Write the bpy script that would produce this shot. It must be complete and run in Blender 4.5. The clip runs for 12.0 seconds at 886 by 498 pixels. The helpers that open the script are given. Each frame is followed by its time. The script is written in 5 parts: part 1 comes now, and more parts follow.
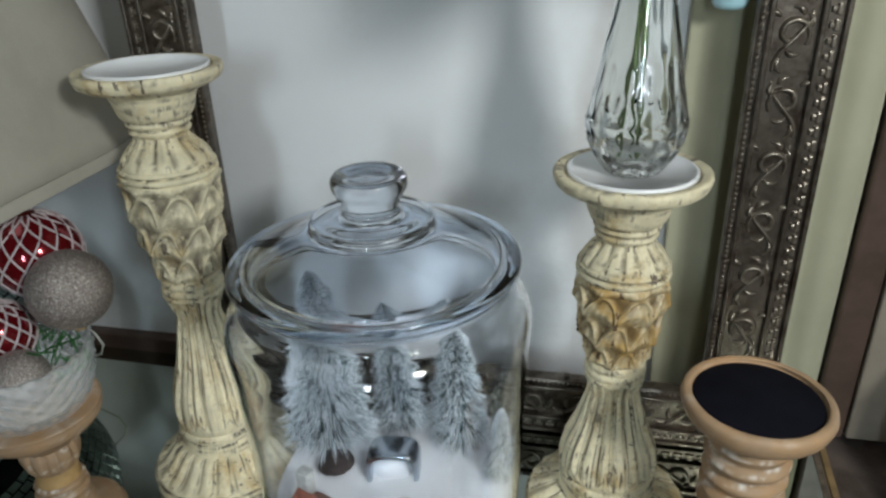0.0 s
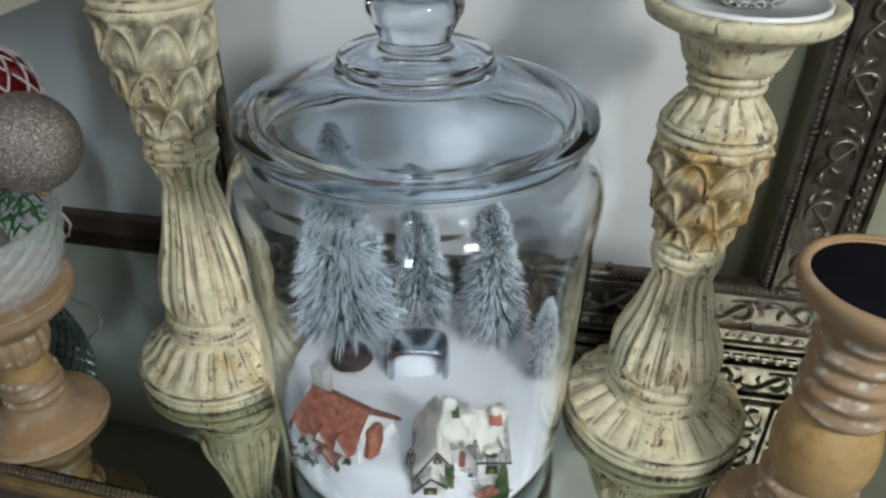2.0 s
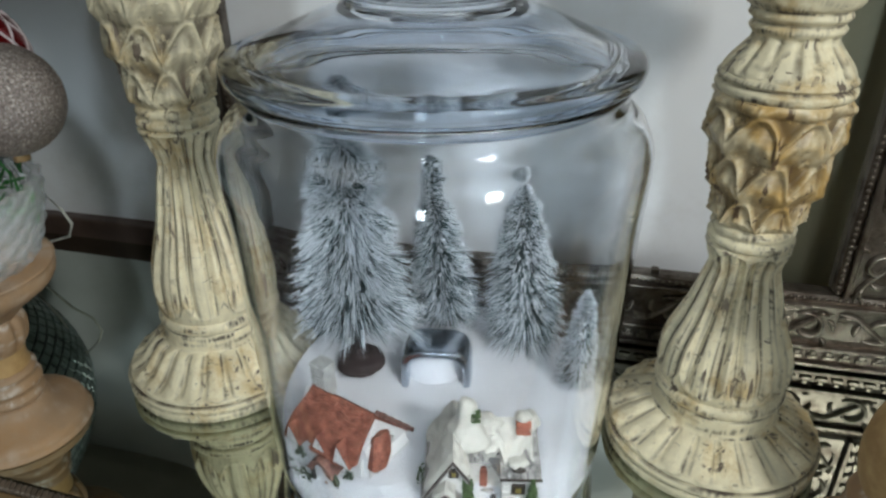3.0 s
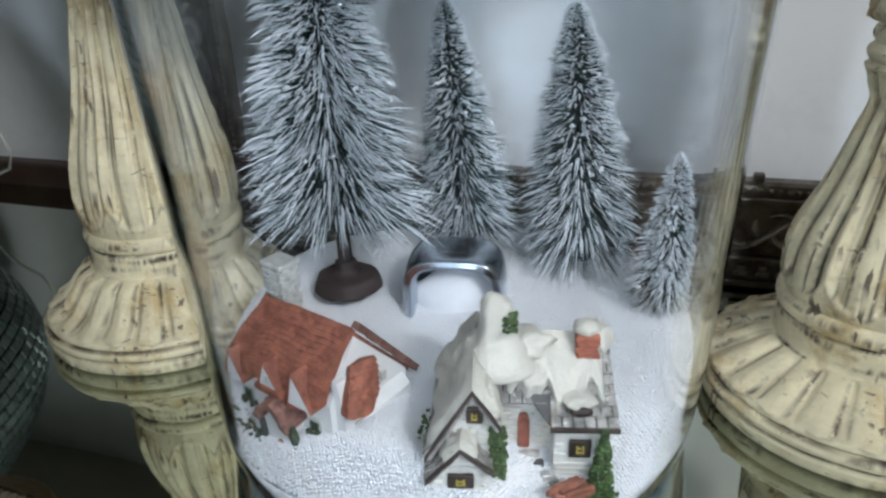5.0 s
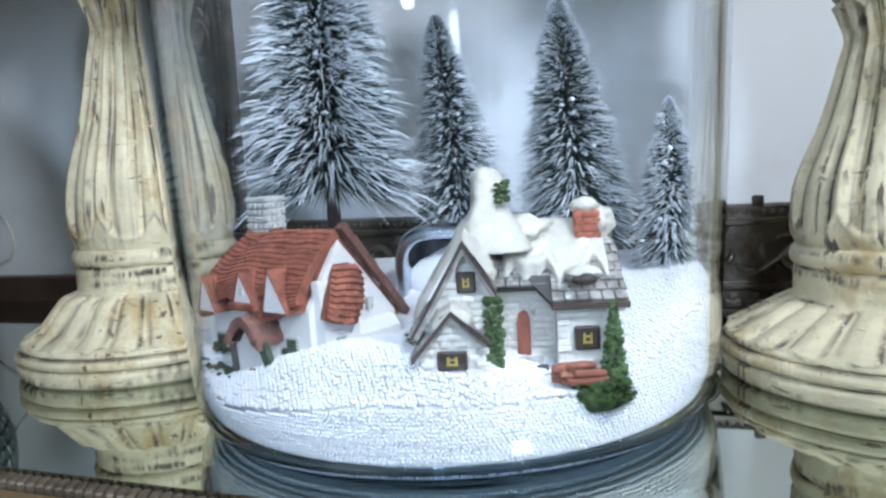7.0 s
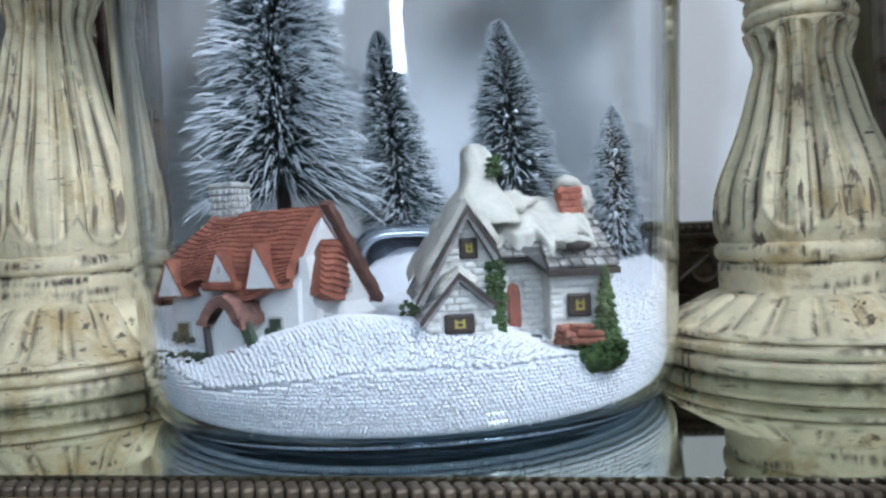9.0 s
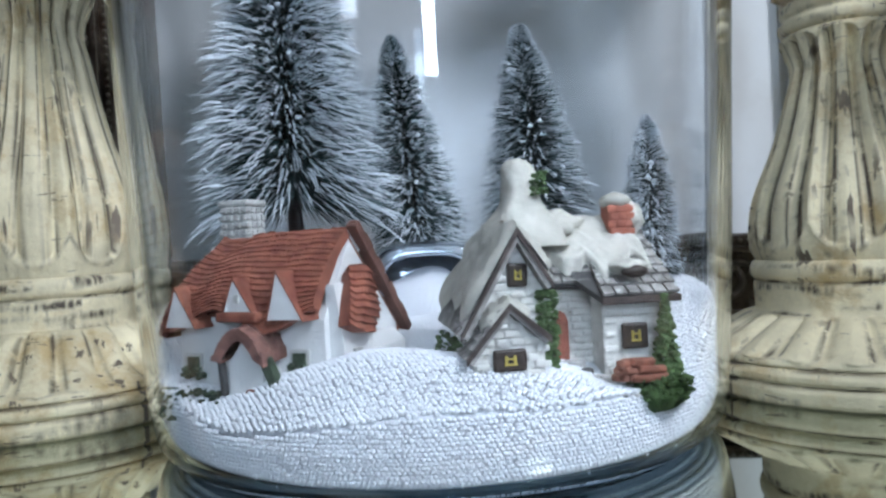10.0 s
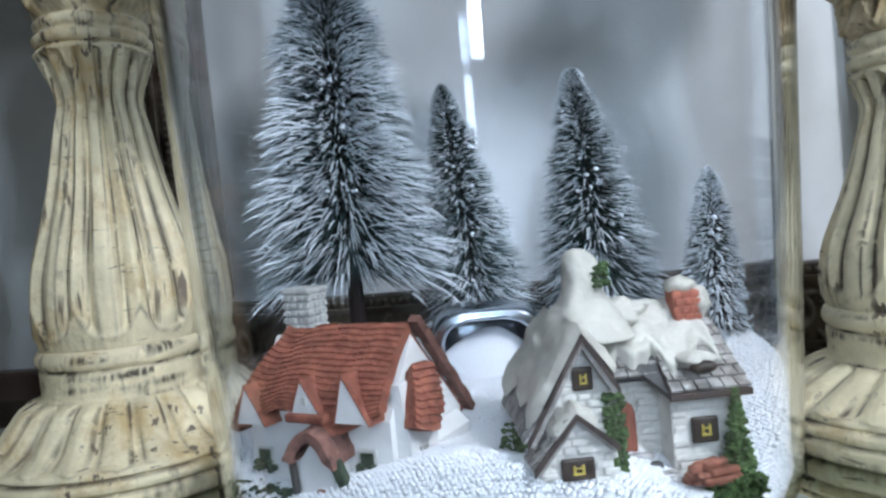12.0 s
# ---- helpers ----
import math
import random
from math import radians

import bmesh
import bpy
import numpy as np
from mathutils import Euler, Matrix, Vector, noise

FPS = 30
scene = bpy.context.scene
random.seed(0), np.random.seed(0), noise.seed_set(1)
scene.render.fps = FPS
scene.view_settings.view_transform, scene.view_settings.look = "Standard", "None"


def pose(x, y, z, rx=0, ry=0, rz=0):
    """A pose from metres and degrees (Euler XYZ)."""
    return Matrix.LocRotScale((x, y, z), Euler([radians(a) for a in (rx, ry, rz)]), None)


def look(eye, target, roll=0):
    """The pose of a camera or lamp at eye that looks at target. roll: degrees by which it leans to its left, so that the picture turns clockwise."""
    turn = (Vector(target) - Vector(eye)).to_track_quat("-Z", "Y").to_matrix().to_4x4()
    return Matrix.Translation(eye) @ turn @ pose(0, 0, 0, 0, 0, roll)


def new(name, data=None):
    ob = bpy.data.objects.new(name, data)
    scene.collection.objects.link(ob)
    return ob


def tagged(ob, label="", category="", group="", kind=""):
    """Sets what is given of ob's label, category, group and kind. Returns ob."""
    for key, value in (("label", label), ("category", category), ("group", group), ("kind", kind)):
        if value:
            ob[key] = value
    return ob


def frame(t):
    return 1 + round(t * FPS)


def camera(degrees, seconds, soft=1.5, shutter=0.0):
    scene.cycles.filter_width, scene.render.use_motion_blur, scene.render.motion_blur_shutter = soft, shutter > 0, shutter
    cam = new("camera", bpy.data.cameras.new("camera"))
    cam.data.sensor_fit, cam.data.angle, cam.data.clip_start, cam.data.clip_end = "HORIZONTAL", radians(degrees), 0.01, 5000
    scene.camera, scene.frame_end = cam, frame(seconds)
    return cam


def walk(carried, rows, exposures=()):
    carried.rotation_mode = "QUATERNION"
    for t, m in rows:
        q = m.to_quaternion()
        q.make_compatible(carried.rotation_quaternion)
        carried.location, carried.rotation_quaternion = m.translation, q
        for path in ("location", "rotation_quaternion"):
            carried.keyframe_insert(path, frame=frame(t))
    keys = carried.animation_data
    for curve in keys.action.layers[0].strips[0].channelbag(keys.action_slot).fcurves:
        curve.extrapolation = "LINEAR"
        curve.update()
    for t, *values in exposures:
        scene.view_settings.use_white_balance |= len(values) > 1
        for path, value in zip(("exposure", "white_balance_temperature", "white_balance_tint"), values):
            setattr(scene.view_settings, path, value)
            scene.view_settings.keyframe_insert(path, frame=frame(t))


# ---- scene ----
cam = camera(63.7, 12.0, soft=2.5)
METRES, EYE, TILT, LEAN, TURN = 0.46, 0.369, -25.81, 1.86, 12.0
ROWS = [
    (0.0, 0.0, 0.0, 0.0, 0.0, 0.0, 0.0),
    (0.5, -0.0299, 0.0329, -0.0111, -0.16, -1.54, -0.81),
    (1.0, -0.0483, 0.0713, -0.0228, -0.37, -3.69, -0.89),
    (1.5, -0.0721, 0.1197, -0.0396, -1.35, -6.02, -1.28),
    (2.0, -0.0851, 0.1559, -0.0589, -2.53, -7.2, -1.3),
    (2.5, -0.0742, 0.1983, -0.0889, -2.59, -5.7, -2.04),
    (3.0, -0.0655, 0.2497, -0.1446, 0.33, -2.69, -1.9),
    (5.0, -0.0486, 0.4814, -0.2837, 3.43, 0.41, -1.62),
    (5.5, -0.049, 0.5182, -0.3247, 3.48, 3.34, -0.62),
    (6.0, -0.0412, 0.5278, -0.3905, 4.25, 12.24, 0.62),
    (6.5, -0.0348, 0.5304, -0.4363, 4.75, 16.67, -0.58),
    (8.5, -0.073, 0.547, -0.5184, -1.8, 25.29, 2.06),
    (9.0, -0.1065, 0.5522, -0.5164, -5.79, 25.11, 3.79),
    (9.5, -0.1186, 0.5625, -0.5023, -6.84, 25.5, 4.67),
    (10.0, -0.1294, 0.5824, -0.4907, -6.9, 25.42, 4.56),
    (10.5, -0.1359, 0.5728, -0.476, -4.3, 25.72, 4.29),
    (11.0, -0.1338, 0.571, -0.4587, -3.69, 25.46, 4.17),
    (11.5, -0.1322, 0.5608, -0.4487, -2.94, 24.89, 4.25),
    (12.0, -0.1309, 0.5598, -0.4394, -2.19, 24.12, 4.67),
]
walk(cam, [(t, pose(0.1148, -0.3334, EYE, TILT, LEAN, TURN) @ pose(METRES * x, METRES * y, METRES * z, 90 + pitch, roll, yaw)) for t, x, y, z, yaw, pitch, roll in ROWS],
     exposures=[(0.0, 0.11, 6200, 5), (3.0, 0.15, 6250, 6), (5.0, 0.11, 6100, 8), (5.5, 0.24, 5900, 8), (6.0, 0.52, 5700, 9), (6.7, 0.59, 5600, 9), (8.3, 0.34, 5600, 9), (9.0, 0.24, 5600, 9), (10.5, 0.18, 5700, 9), (12.0, 0.28, 5750, 9)])

# ---- world and lights ----
# Tray mirror is z = 0, jar axis is x = y = 0, the wall behind runs along x.
world = bpy.data.worlds.new("world")
world.use_nodes = True
scene.world = world
_sky = world.node_tree.nodes.new("ShaderNodeTexSky")
_sky.sky_type, _sky.sun_disc = "NISHITA", False
_sky.sun_elevation, _sky.sun_rotation = radians(35), radians(200)
world.node_tree.links.new(_sky.outputs[0], world.node_tree.nodes["Background"].inputs[0])
world.node_tree.nodes["Background"].inputs[1].default_value = 0.1


def area(name, place, target, size, power, colour):
    data = bpy.data.lights.new(name, "AREA")
    data.shape, data.size, data.size_y = "RECTANGLE", size[0], size[1]
    data.energy, data.color = power, colour
    ob = new(name, data)
    ob.matrix_world = look(place, target)
    return ob


# key light at front right, added overhead fill, tall narrow window behind the camera
# unseen source, placed by the direction of the shadows on the wall
area("standing_lamp_light", (0.448, -0.483, 0.538), (0.10, 0.1, 0.17), (0.10, 0.10), 3.1, (0.98, 0.97, 0.95))
# soft fill added from above, stands for no visible fitting
area("ceiling_light", (-0.70, -0.30, 1.62), (-0.1, 0.1, 0), (0.9, 0.9), 2.0, (0.97, 0.97, 0.95))
area("window_light", (0.30, -2.45, 0.75), (0, 0, 0.15), (0.18, 0.62), 11.0, (0.80, 0.91, 1.0))


# ---- materials ----
def material(name, base, rough=0.5, metal=0.0, vary=0.12, scale=60.0, bump=0.15, bump_scale=400.0, second=None,
             mix_scale=25.0, amount=0.5, spec=0.5, transmission=0.0, ior=1.45, patina=None, coat=0.0, per_piece=0.0, chips=None):
    """A procedural surface: base colour broken up by two noises, relief by a third."""
    m = bpy.data.materials.new(name)
    m.use_nodes = True
    nt = m.node_tree
    b = nt.nodes["Principled BSDF"]
    link = nt.links.new
    b.inputs["Roughness"].default_value = rough
    b.inputs["Metallic"].default_value = metal
    b.inputs["Specular IOR Level"].default_value = spec
    b.inputs["Transmission Weight"].default_value = transmission
    b.inputs["IOR"].default_value = ior
    b.inputs["Coat Weight"].default_value = coat
    co = nt.nodes.new("ShaderNodeTexCoord")

    def noise_node(s, detail=4.0, rgh=0.6):
        n = nt.nodes.new("ShaderNodeTexNoise")
        n.inputs["Scale"].default_value, n.inputs["Detail"].default_value, n.inputs["Roughness"].default_value = s, detail, rgh
        link(co.outputs["Object"], n.inputs["Vector"])
        return n

    def ramp(src, lo, hi):
        r = nt.nodes.new("ShaderNodeMapRange")
        r.inputs[1].default_value, r.inputs[2].default_value = lo, hi
        link(src, r.inputs[0])
        return r.outputs[0]

    def mixer(fac, a, c):
        x = nt.nodes.new("ShaderNodeMix")
        x.data_type = "RGBA"
        if isinstance(fac, float):
            x.inputs[0].default_value = fac
        else:
            link(fac, x.inputs[0])
        for slot, v in ((6, a), (7, c)):
            if isinstance(v, tuple):
                x.inputs[slot].default_value = (*v[:3], 1)
            else:
                link(v, x.inputs[slot])
        return x.outputs[2]

    dark = tuple(c * (1 - vary) for c in base)
    lite = tuple(min(1, c * (1 + vary)) for c in base)
    col = mixer(ramp(noise_node(scale).outputs["Fac"], 0.35, 0.65), dark, lite)
    if second:
        f = ramp(noise_node(mix_scale, 6.0, 0.7).outputs["Fac"], 0.62 - amount * 0.3, 0.72 - amount * 0.2)
        col = mixer(f, col, second)
    if patina:
        at = nt.nodes.new("ShaderNodeAttribute")
        at.attribute_name = "patina"
        mul = nt.nodes.new("ShaderNodeMath")
        mul.operation = "MULTIPLY"
        link(at.outputs["Fac"], mul.inputs[0])
        link(ramp(noise_node(160.0, 6.0, 0.75).outputs["Fac"], 0.36, 0.47), mul.inputs[1])
        col = mixer(mul.outputs[0], col, patina)
    if chips:
        for stretch, lo, s_patch in (((260, 260, 26), 0.60, 34.0), ((110, 110, 620), 0.66, 42.0)):
            vm = nt.nodes.new("ShaderNodeVectorMath")
            vm.operation = "MULTIPLY"
            vm.inputs[1].default_value = stretch
            link(co.outputs["Object"], vm.inputs[0])
            n = nt.nodes.new("ShaderNodeTexNoise")
            n.inputs["Scale"].default_value, n.inputs["Detail"].default_value, n.inputs["Roughness"].default_value = 1.0, 3.0, 0.55
            link(vm.outputs[0], n.inputs["Vector"])
            both = nt.nodes.new("ShaderNodeMath")
            both.operation = "MULTIPLY"
            link(ramp(n.outputs["Fac"], lo, lo + 0.035), both.inputs[0])
            link(ramp(noise_node(s_patch, 3.0).outputs["Fac"], 0.46, 0.56), both.inputs[1])
            col = mixer(both.outputs[0], col, chips)
    if per_piece:
        info = nt.nodes.new("ShaderNodeObjectInfo")
        col = mixer(ramp(info.outputs["Random"], 1.0 - 1.0 / per_piece if per_piece > 1 else 0.0, 1.0 / per_piece if per_piece < 1 else 1.0), col, tuple(c * 0.6 for c in base))
    link(col, b.inputs["Base Color"])
    rr = nt.nodes.new("ShaderNodeMapRange")
    rr.inputs[3].default_value, rr.inputs[4].default_value = max(0.0, rough - 0.08), min(1.0, rough + 0.1)
    link(noise_node(scale * 1.7).outputs["Fac"], rr.inputs[0])
    if transmission < 0.5 and rough > 0.03:
        link(rr.outputs[0], b.inputs["Roughness"])
    if bump:
        bp = nt.nodes.new("ShaderNodeBump")
        bp.inputs["Strength"].default_value, bp.inputs["Distance"].default_value = bump, 0.001
        link(noise_node(bump_scale, 5.0).outputs["Fac"], bp.inputs["Height"])
        link(bp.outputs[0], b.inputs["Normal"])
    return m


def glass(name, tint=(1, 1, 1), rough=0.0, ior=1.48, bump=0.0):
    return material(name, tint, rough=rough, transmission=1.0, ior=ior, vary=0.0, bump=bump, bump_scale=30.0)


CREAM = material("cream_paint", (0.74, 0.665, 0.455), 0.55, vary=0.15, scale=55, second=(0.56, 0.43, 0.22), mix_scale=36, amount=0.38,
                 bump=0.7, bump_scale=330, patina=(0.070, 0.053, 0.040), chips=(0.16, 0.125, 0.09))
CREAM_GOLD = material("cream_paint_golden", (0.68, 0.58, 0.37), 0.40, vary=0.14, scale=45, second=(0.52, 0.34, 0.12), mix_scale=34, amount=0.55,
                      bump=0.35, bump_scale=260, patina=(0.11, 0.07, 0.03), coat=0.1, chips=(0.12, 0.075, 0.04))
WHITE_LINER = material("white_enamel", (0.80, 0.80, 0.80), 0.3, vary=0.03, bump=0.05)
BARE_WOOD = material("bare_wood", (0.37, 0.245, 0.142), 0.55, vary=0.16, scale=30, second=(0.42, 0.25, 0.12), mix_scale=22, amount=0.4, bump=0.25, bump_scale=300, patina=(0.72, 0.66, 0.58))
HONEY_WOOD = material("honey_wood", (0.52, 0.34, 0.15), 0.45, vary=0.18, scale=26, second=(0.40, 0.24, 0.09), mix_scale=30, amount=0.5, bump=0.2, bump_scale=300, patina=(0.75, 0.70, 0.62))
BLACK = material("black_felt", (0.006, 0.006, 0.010), 0.95, vary=0.2, bump=0.2, spec=0.1)
GLASS = glass("jar_glass", (0.935, 0.96, 0.985))
BLUE_GLASS = glass("blue_edge_glass", (0.66, 0.77, 0.92))
LID_GLASS = glass("lid_glass", (0.84, 0.895, 0.975))
PRESSED = material("pressed_glass", (0.93, 0.95, 0.95), rough=0.14, transmission=0.85, ior=1.5, vary=0.02, bump=0.6, bump_scale=250.0)
CORD = material("clear_lamp_cord", (0.62, 0.62, 0.56), rough=0.3, vary=0.05, bump=0.05)
VASE_GLASS = glass("bud_vase_glass", (0.965, 0.985, 0.97), ior=1.5)
SNOW = material("snow_bead", (0.66, 0.67, 0.69), 0.55, vary=0.03, bump=0.0)
SNOW_BED = material("snow_bed", (0.66, 0.67, 0.70), 0.8, vary=0.05, bump=0.5, bump_scale=900)
GLAZE = material("snow_glaze", (0.47, 0.455, 0.40), 0.42, vary=0.09, scale=160, second=(0.47, 0.45, 0.39), mix_scale=210, amount=0.35, bump=0.8, bump_scale=420)
BRISTLE = material("bottle_brush_green", (0.026, 0.056, 0.058), 0.55, vary=0.4, scale=120, bump=0.0)
FROST = material("frosted_bristle", (0.60, 0.64, 0.68), 0.6, vary=0.1, scale=200, bump=0.0)
TRUNK = material("dark_trunk", (0.035, 0.024, 0.024), 0.7, vary=0.3, bump=0.4)
STONE_WHITE = material("whitewashed_stone", (0.60, 0.59, 0.55), 0.75, vary=0.12, scale=250, second=(0.33, 0.30, 0.27), mix_scale=420, amount=0.22, bump=0.6, bump_scale=700)
PLASTER = material("white_plaster", (0.63, 0.63, 0.62), 0.7, vary=0.05, scale=180, bump=0.4, bump_scale=600)
SHINGLE = material("grey_shingle", (0.24, 0.228, 0.215), 0.75, vary=0.4, scale=300, second=(0.52, 0.52, 0.49), mix_scale=420, amount=0.22, bump=0.6, bump_scale=700)
BARGE_RED = material("red_brown_bargeboard", (0.13, 0.06, 0.045), 0.7, vary=0.35, scale=300, bump=0.6, bump_scale=600)
BARGE = material("dark_bargeboard", (0.045, 0.031, 0.026), 0.6, vary=0.25, scale=200, bump=0.3)
REDROOF = material("orange_red_roof", (0.25, 0.088, 0.054), 0.6, vary=0.25, scale=260, second=(0.15, 0.038, 0.025), mix_scale=300, amount=0.4, bump=0.5, bump_scale=700)
BRICKRED = material("chimney_brick", (0.31, 0.10, 0.062), 0.7, vary=0.25, scale=400, bump=0.5, bump_scale=900)
DOORRED = material("red_brown_door", (0.24, 0.075, 0.045), 0.5, vary=0.2, scale=400, bump=0.3)
WINDARK = material("dark_window", (0.035, 0.025, 0.02), 0.4, vary=0.2, bump=0.1)
WINGOLD = material("yellow_window_paint", (0.31, 0.25, 0.045), 0.5, vary=0.15, bump=0.1)
MOSS = material("moss_green", (0.055, 0.098, 0.030), 0.8, vary=0.45, scale=500, bump=0.8, bump_scale=900)
DKMOSS = material("dark_foliage", (0.045, 0.065, 0.04), 0.8, vary=0.4, scale=500, bump=0.8, bump_scale=900)
PORCH = material("brown_porch_roof", (0.19, 0.095, 0.075), 0.7, vary=0.45, scale=300, bump=0.5, bump_scale=600)
LOG = material("red_log", (0.22, 0.085, 0.055), 0.6, vary=0.3, scale=300, bump=0.6, bump_scale=600)
COBBLE = material("grey_cobble", (0.36, 0.35, 0.34), 0.7, vary=0.25, scale=400, bump=0.5)
SLATE = material("dark_slate", (0.05, 0.05, 0.05), 0.6, vary=0.2, scale=400, bump=0.4)
GREYSTONE = material("grey_chimney_stone", (0.42, 0.42, 0.40), 0.75, vary=0.15, scale=400, bump=0.6, bump_scale=800)
CHROME = material("blue_black_chrome", (0.60, 0.66, 0.74), 0.16, metal=1.0, vary=0.03, bump=0.0)
MIRROR = material("tray_mirror", (0.48, 0.515, 0.455), 0.03, metal=1.0, vary=0.04, scale=9, bump=0.0)
PEWTER = material("antique_pewter", (0.14, 0.118, 0.095), 0.30, metal=0.75, vary=0.3, scale=70, second=(0.06, 0.042, 0.03), mix_scale=60, amount=0.45, bump=0.3, bump_scale=300)
PEWTER_HI = material("rubbed_pewter", (0.26, 0.228, 0.185), 0.32, metal=0.8, vary=0.25, scale=120, second=(0.10, 0.075, 0.055), mix_scale=150, amount=0.35, bump=0.25, bump_scale=350)
ROPE = material("dark_bronze_rope", (0.20, 0.16, 0.12), 0.42, metal=0.5, vary=0.3, scale=120, bump=0.3)
GILT = material("worn_gilt", (0.46, 0.32, 0.16), 0.38, metal=0.6, vary=0.2, scale=60, bump=0.2)
BROWN = material("dark_brown_wood", (0.085, 0.055, 0.042), 0.4, vary=0.25, scale=30, bump=0.2)
GREIGE = material("greige_board", (0.28, 0.24, 0.19), 0.55, vary=0.12, scale=20, bump=0.2)
TABLE = material("dresser_wood", (0.13, 0.10, 0.085), 0.5, vary=0.25, scale=14, second=(0.07, 0.05, 0.04), mix_scale=12, amount=0.4, bump=0.2)
WALL = material("white_wall_paint", (0.86, 0.87, 0.88), 0.7, vary=0.03, scale=5, second=(0.80, 0.80, 0.79), mix_scale=6, amount=0.3, bump=0.08, bump_scale=350)
ROOM = material("room_paint", (0.55, 0.53, 0.48), 0.8, vary=0.05, scale=3, bump=0.05)
FLOORM = material("room_floor", (0.20, 0.15, 0.11), 0.5, vary=0.2, scale=6, bump=0.1)
CURTAIN = material("olive_curtain", (0.41, 0.395, 0.275), 0.75, vary=0.08, scale=14, bump=0.25, bump_scale=900)
LINEN = material("beige_linen", (0.40, 0.375, 0.315), 0.85, vary=0.06, scale=30, bump=0.3, bump_scale=800)
RED_BALL = material("red_glass_ball", (0.20, 0.006, 0.011), 0.12, metal=0.55, vary=0.15, scale=40, bump=0.0, coat=0.6)
LATTICE = material("white_glitter_line", (0.55, 0.49, 0.49), 0.5, vary=0.2, scale=500, bump=0.5, bump_scale=900)
GLITTER = material("champagne_glitter", (0.33, 0.28, 0.25), 0.34, metal=0.65, vary=0.45, scale=900, second=(0.80, 0.75, 0.70), mix_scale=800, amount=0.35, bump=1.0, bump_scale=900)
TINSEL = material("green_tinsel", (0.02, 0.13, 0.02), 0.3, metal=0.4, vary=0.5, scale=500, bump=0.5)
TILE = material("mosaic_tile", (0.32, 0.40, 0.39), 0.28, metal=0.2, vary=0.3, scale=90, bump=0.2, per_piece=0.99)
GROUT = material("dark_grout", (0.022, 0.028, 0.027), 0.8, vary=0.3, bump=0.4)
STEM = material("green_stem", (0.17, 0.235, 0.10), 0.5, vary=0.2, bump=0.1)
PETAL = material("cream_petal", (0.62, 0.56, 0.46), 0.6, vary=0.1, bump=0.2)
PALEBLUE = material("pale_blue_glass", (0.36, 0.56, 0.62), 0.2, vary=0.1, bump=0.05)
CANE_A = material("pale_cane", (0.42, 0.42, 0.34), 0.7, vary=0.2, scale=200, bump=0.3)
CANE_B = material("dark_cane", (0.02, 0.026, 0.022), 0.7, vary=0.2, scale=200, bump=0.3)


# ---- mesh helpers ----
def thing(name, place=(0, 0, 0), yaw=0.0, label="", category="", group="", kind=""):
    ob = new(name)
    ob.empty_display_size = 0.01
    ob.matrix_world = pose(*place, 0, 0, yaw)
    return tagged(ob, label, category, group, kind)


def finish(me, name, mat, parent=None, label="", smooth=False):
    me.materials.append(mat)
    if smooth:
        me.polygons.foreach_set("use_smooth", [True] * len(me.polygons))
    ob = new(name, me)
    if parent is not None:
        ob.parent = parent
    return tagged(ob, label)


def part(name, bm, mat, parent=None, label="", smooth=False):
    """Links a bmesh as one mesh object under a thing or a part."""
    me = bpy.data.meshes.new(name)
    bmesh.ops.recalc_face_normals(bm, faces=bm.faces)
    bm.to_mesh(me)
    bm.free()
    return finish(me, name, mat, parent, label, smooth)


def raw(name, verts, faces, mat, parent=None, label="", smooth=False):
    me = bpy.data.meshes.new(name)
    me.from_pydata(verts, [], faces)
    me.update()
    return finish(me, name, mat, parent, label, smooth)


def box(bm, c, s, rot=None, bevel=0.0):
    m = Matrix.Translation(c) @ (rot if rot is not None else Matrix()) @ Matrix.Diagonal((*s, 1))
    got = bmesh.ops.create_cube(bm, size=1.0, matrix=m)
    if bevel:
        edges = list({e for v in got["verts"] for e in v.link_edges})
        bmesh.ops.bevel(bm, geom=edges, offset=bevel, segments=2, affect="EDGES", profile=0.5)
    return bm


def boxed(c, s, rot=None, bevel=0.0):
    return box(bmesh.new(), c, s, rot, bevel)


def prism(bm, poly, y0, y1):
    """A polygon of (x, z) drawn out from y0 to y1."""
    a = [bm.verts.new((x, y0, z)) for x, z in poly]
    b = [bm.verts.new((x, y1, z)) for x, z in poly]
    n = len(poly)
    bm.faces.new(a)
    bm.faces.new(b[::-1])
    for i in range(n):
        bm.faces.new((a[i], b[i], b[(i + 1) % n], a[(i + 1) % n]))
    return bm


def plank(bm, p, q, r, s, thick):
    """A four-cornered slab with its thickness below the corners."""
    pts = [Vector(v) for v in (p, q, r, s)]
    n = (pts[1] - pts[0]).cross(pts[3] - pts[0]).normalized() * thick
    a = [bm.verts.new(v) for v in pts]
    b = [bm.verts.new(v - n) for v in pts]
    bm.faces.new(a)
    bm.faces.new(b[::-1])
    for i in range(4):
        bm.faces.new((a[i], b[i], b[(i + 1) % 4], a[(i + 1) % 4]))
    return bm


def dense(profile, step):
    out = [profile[0]]
    for (r0, z0), (r1, z1) in zip(profile, profile[1:]):
        n = max(1, math.ceil(math.hypot(r1 - r0, z1 - z0) / step))
        out += [(r0 + (r1 - r0) * i / n, z0 + (z1 - z0) * i / n) for i in range(1, n + 1)]
    return out


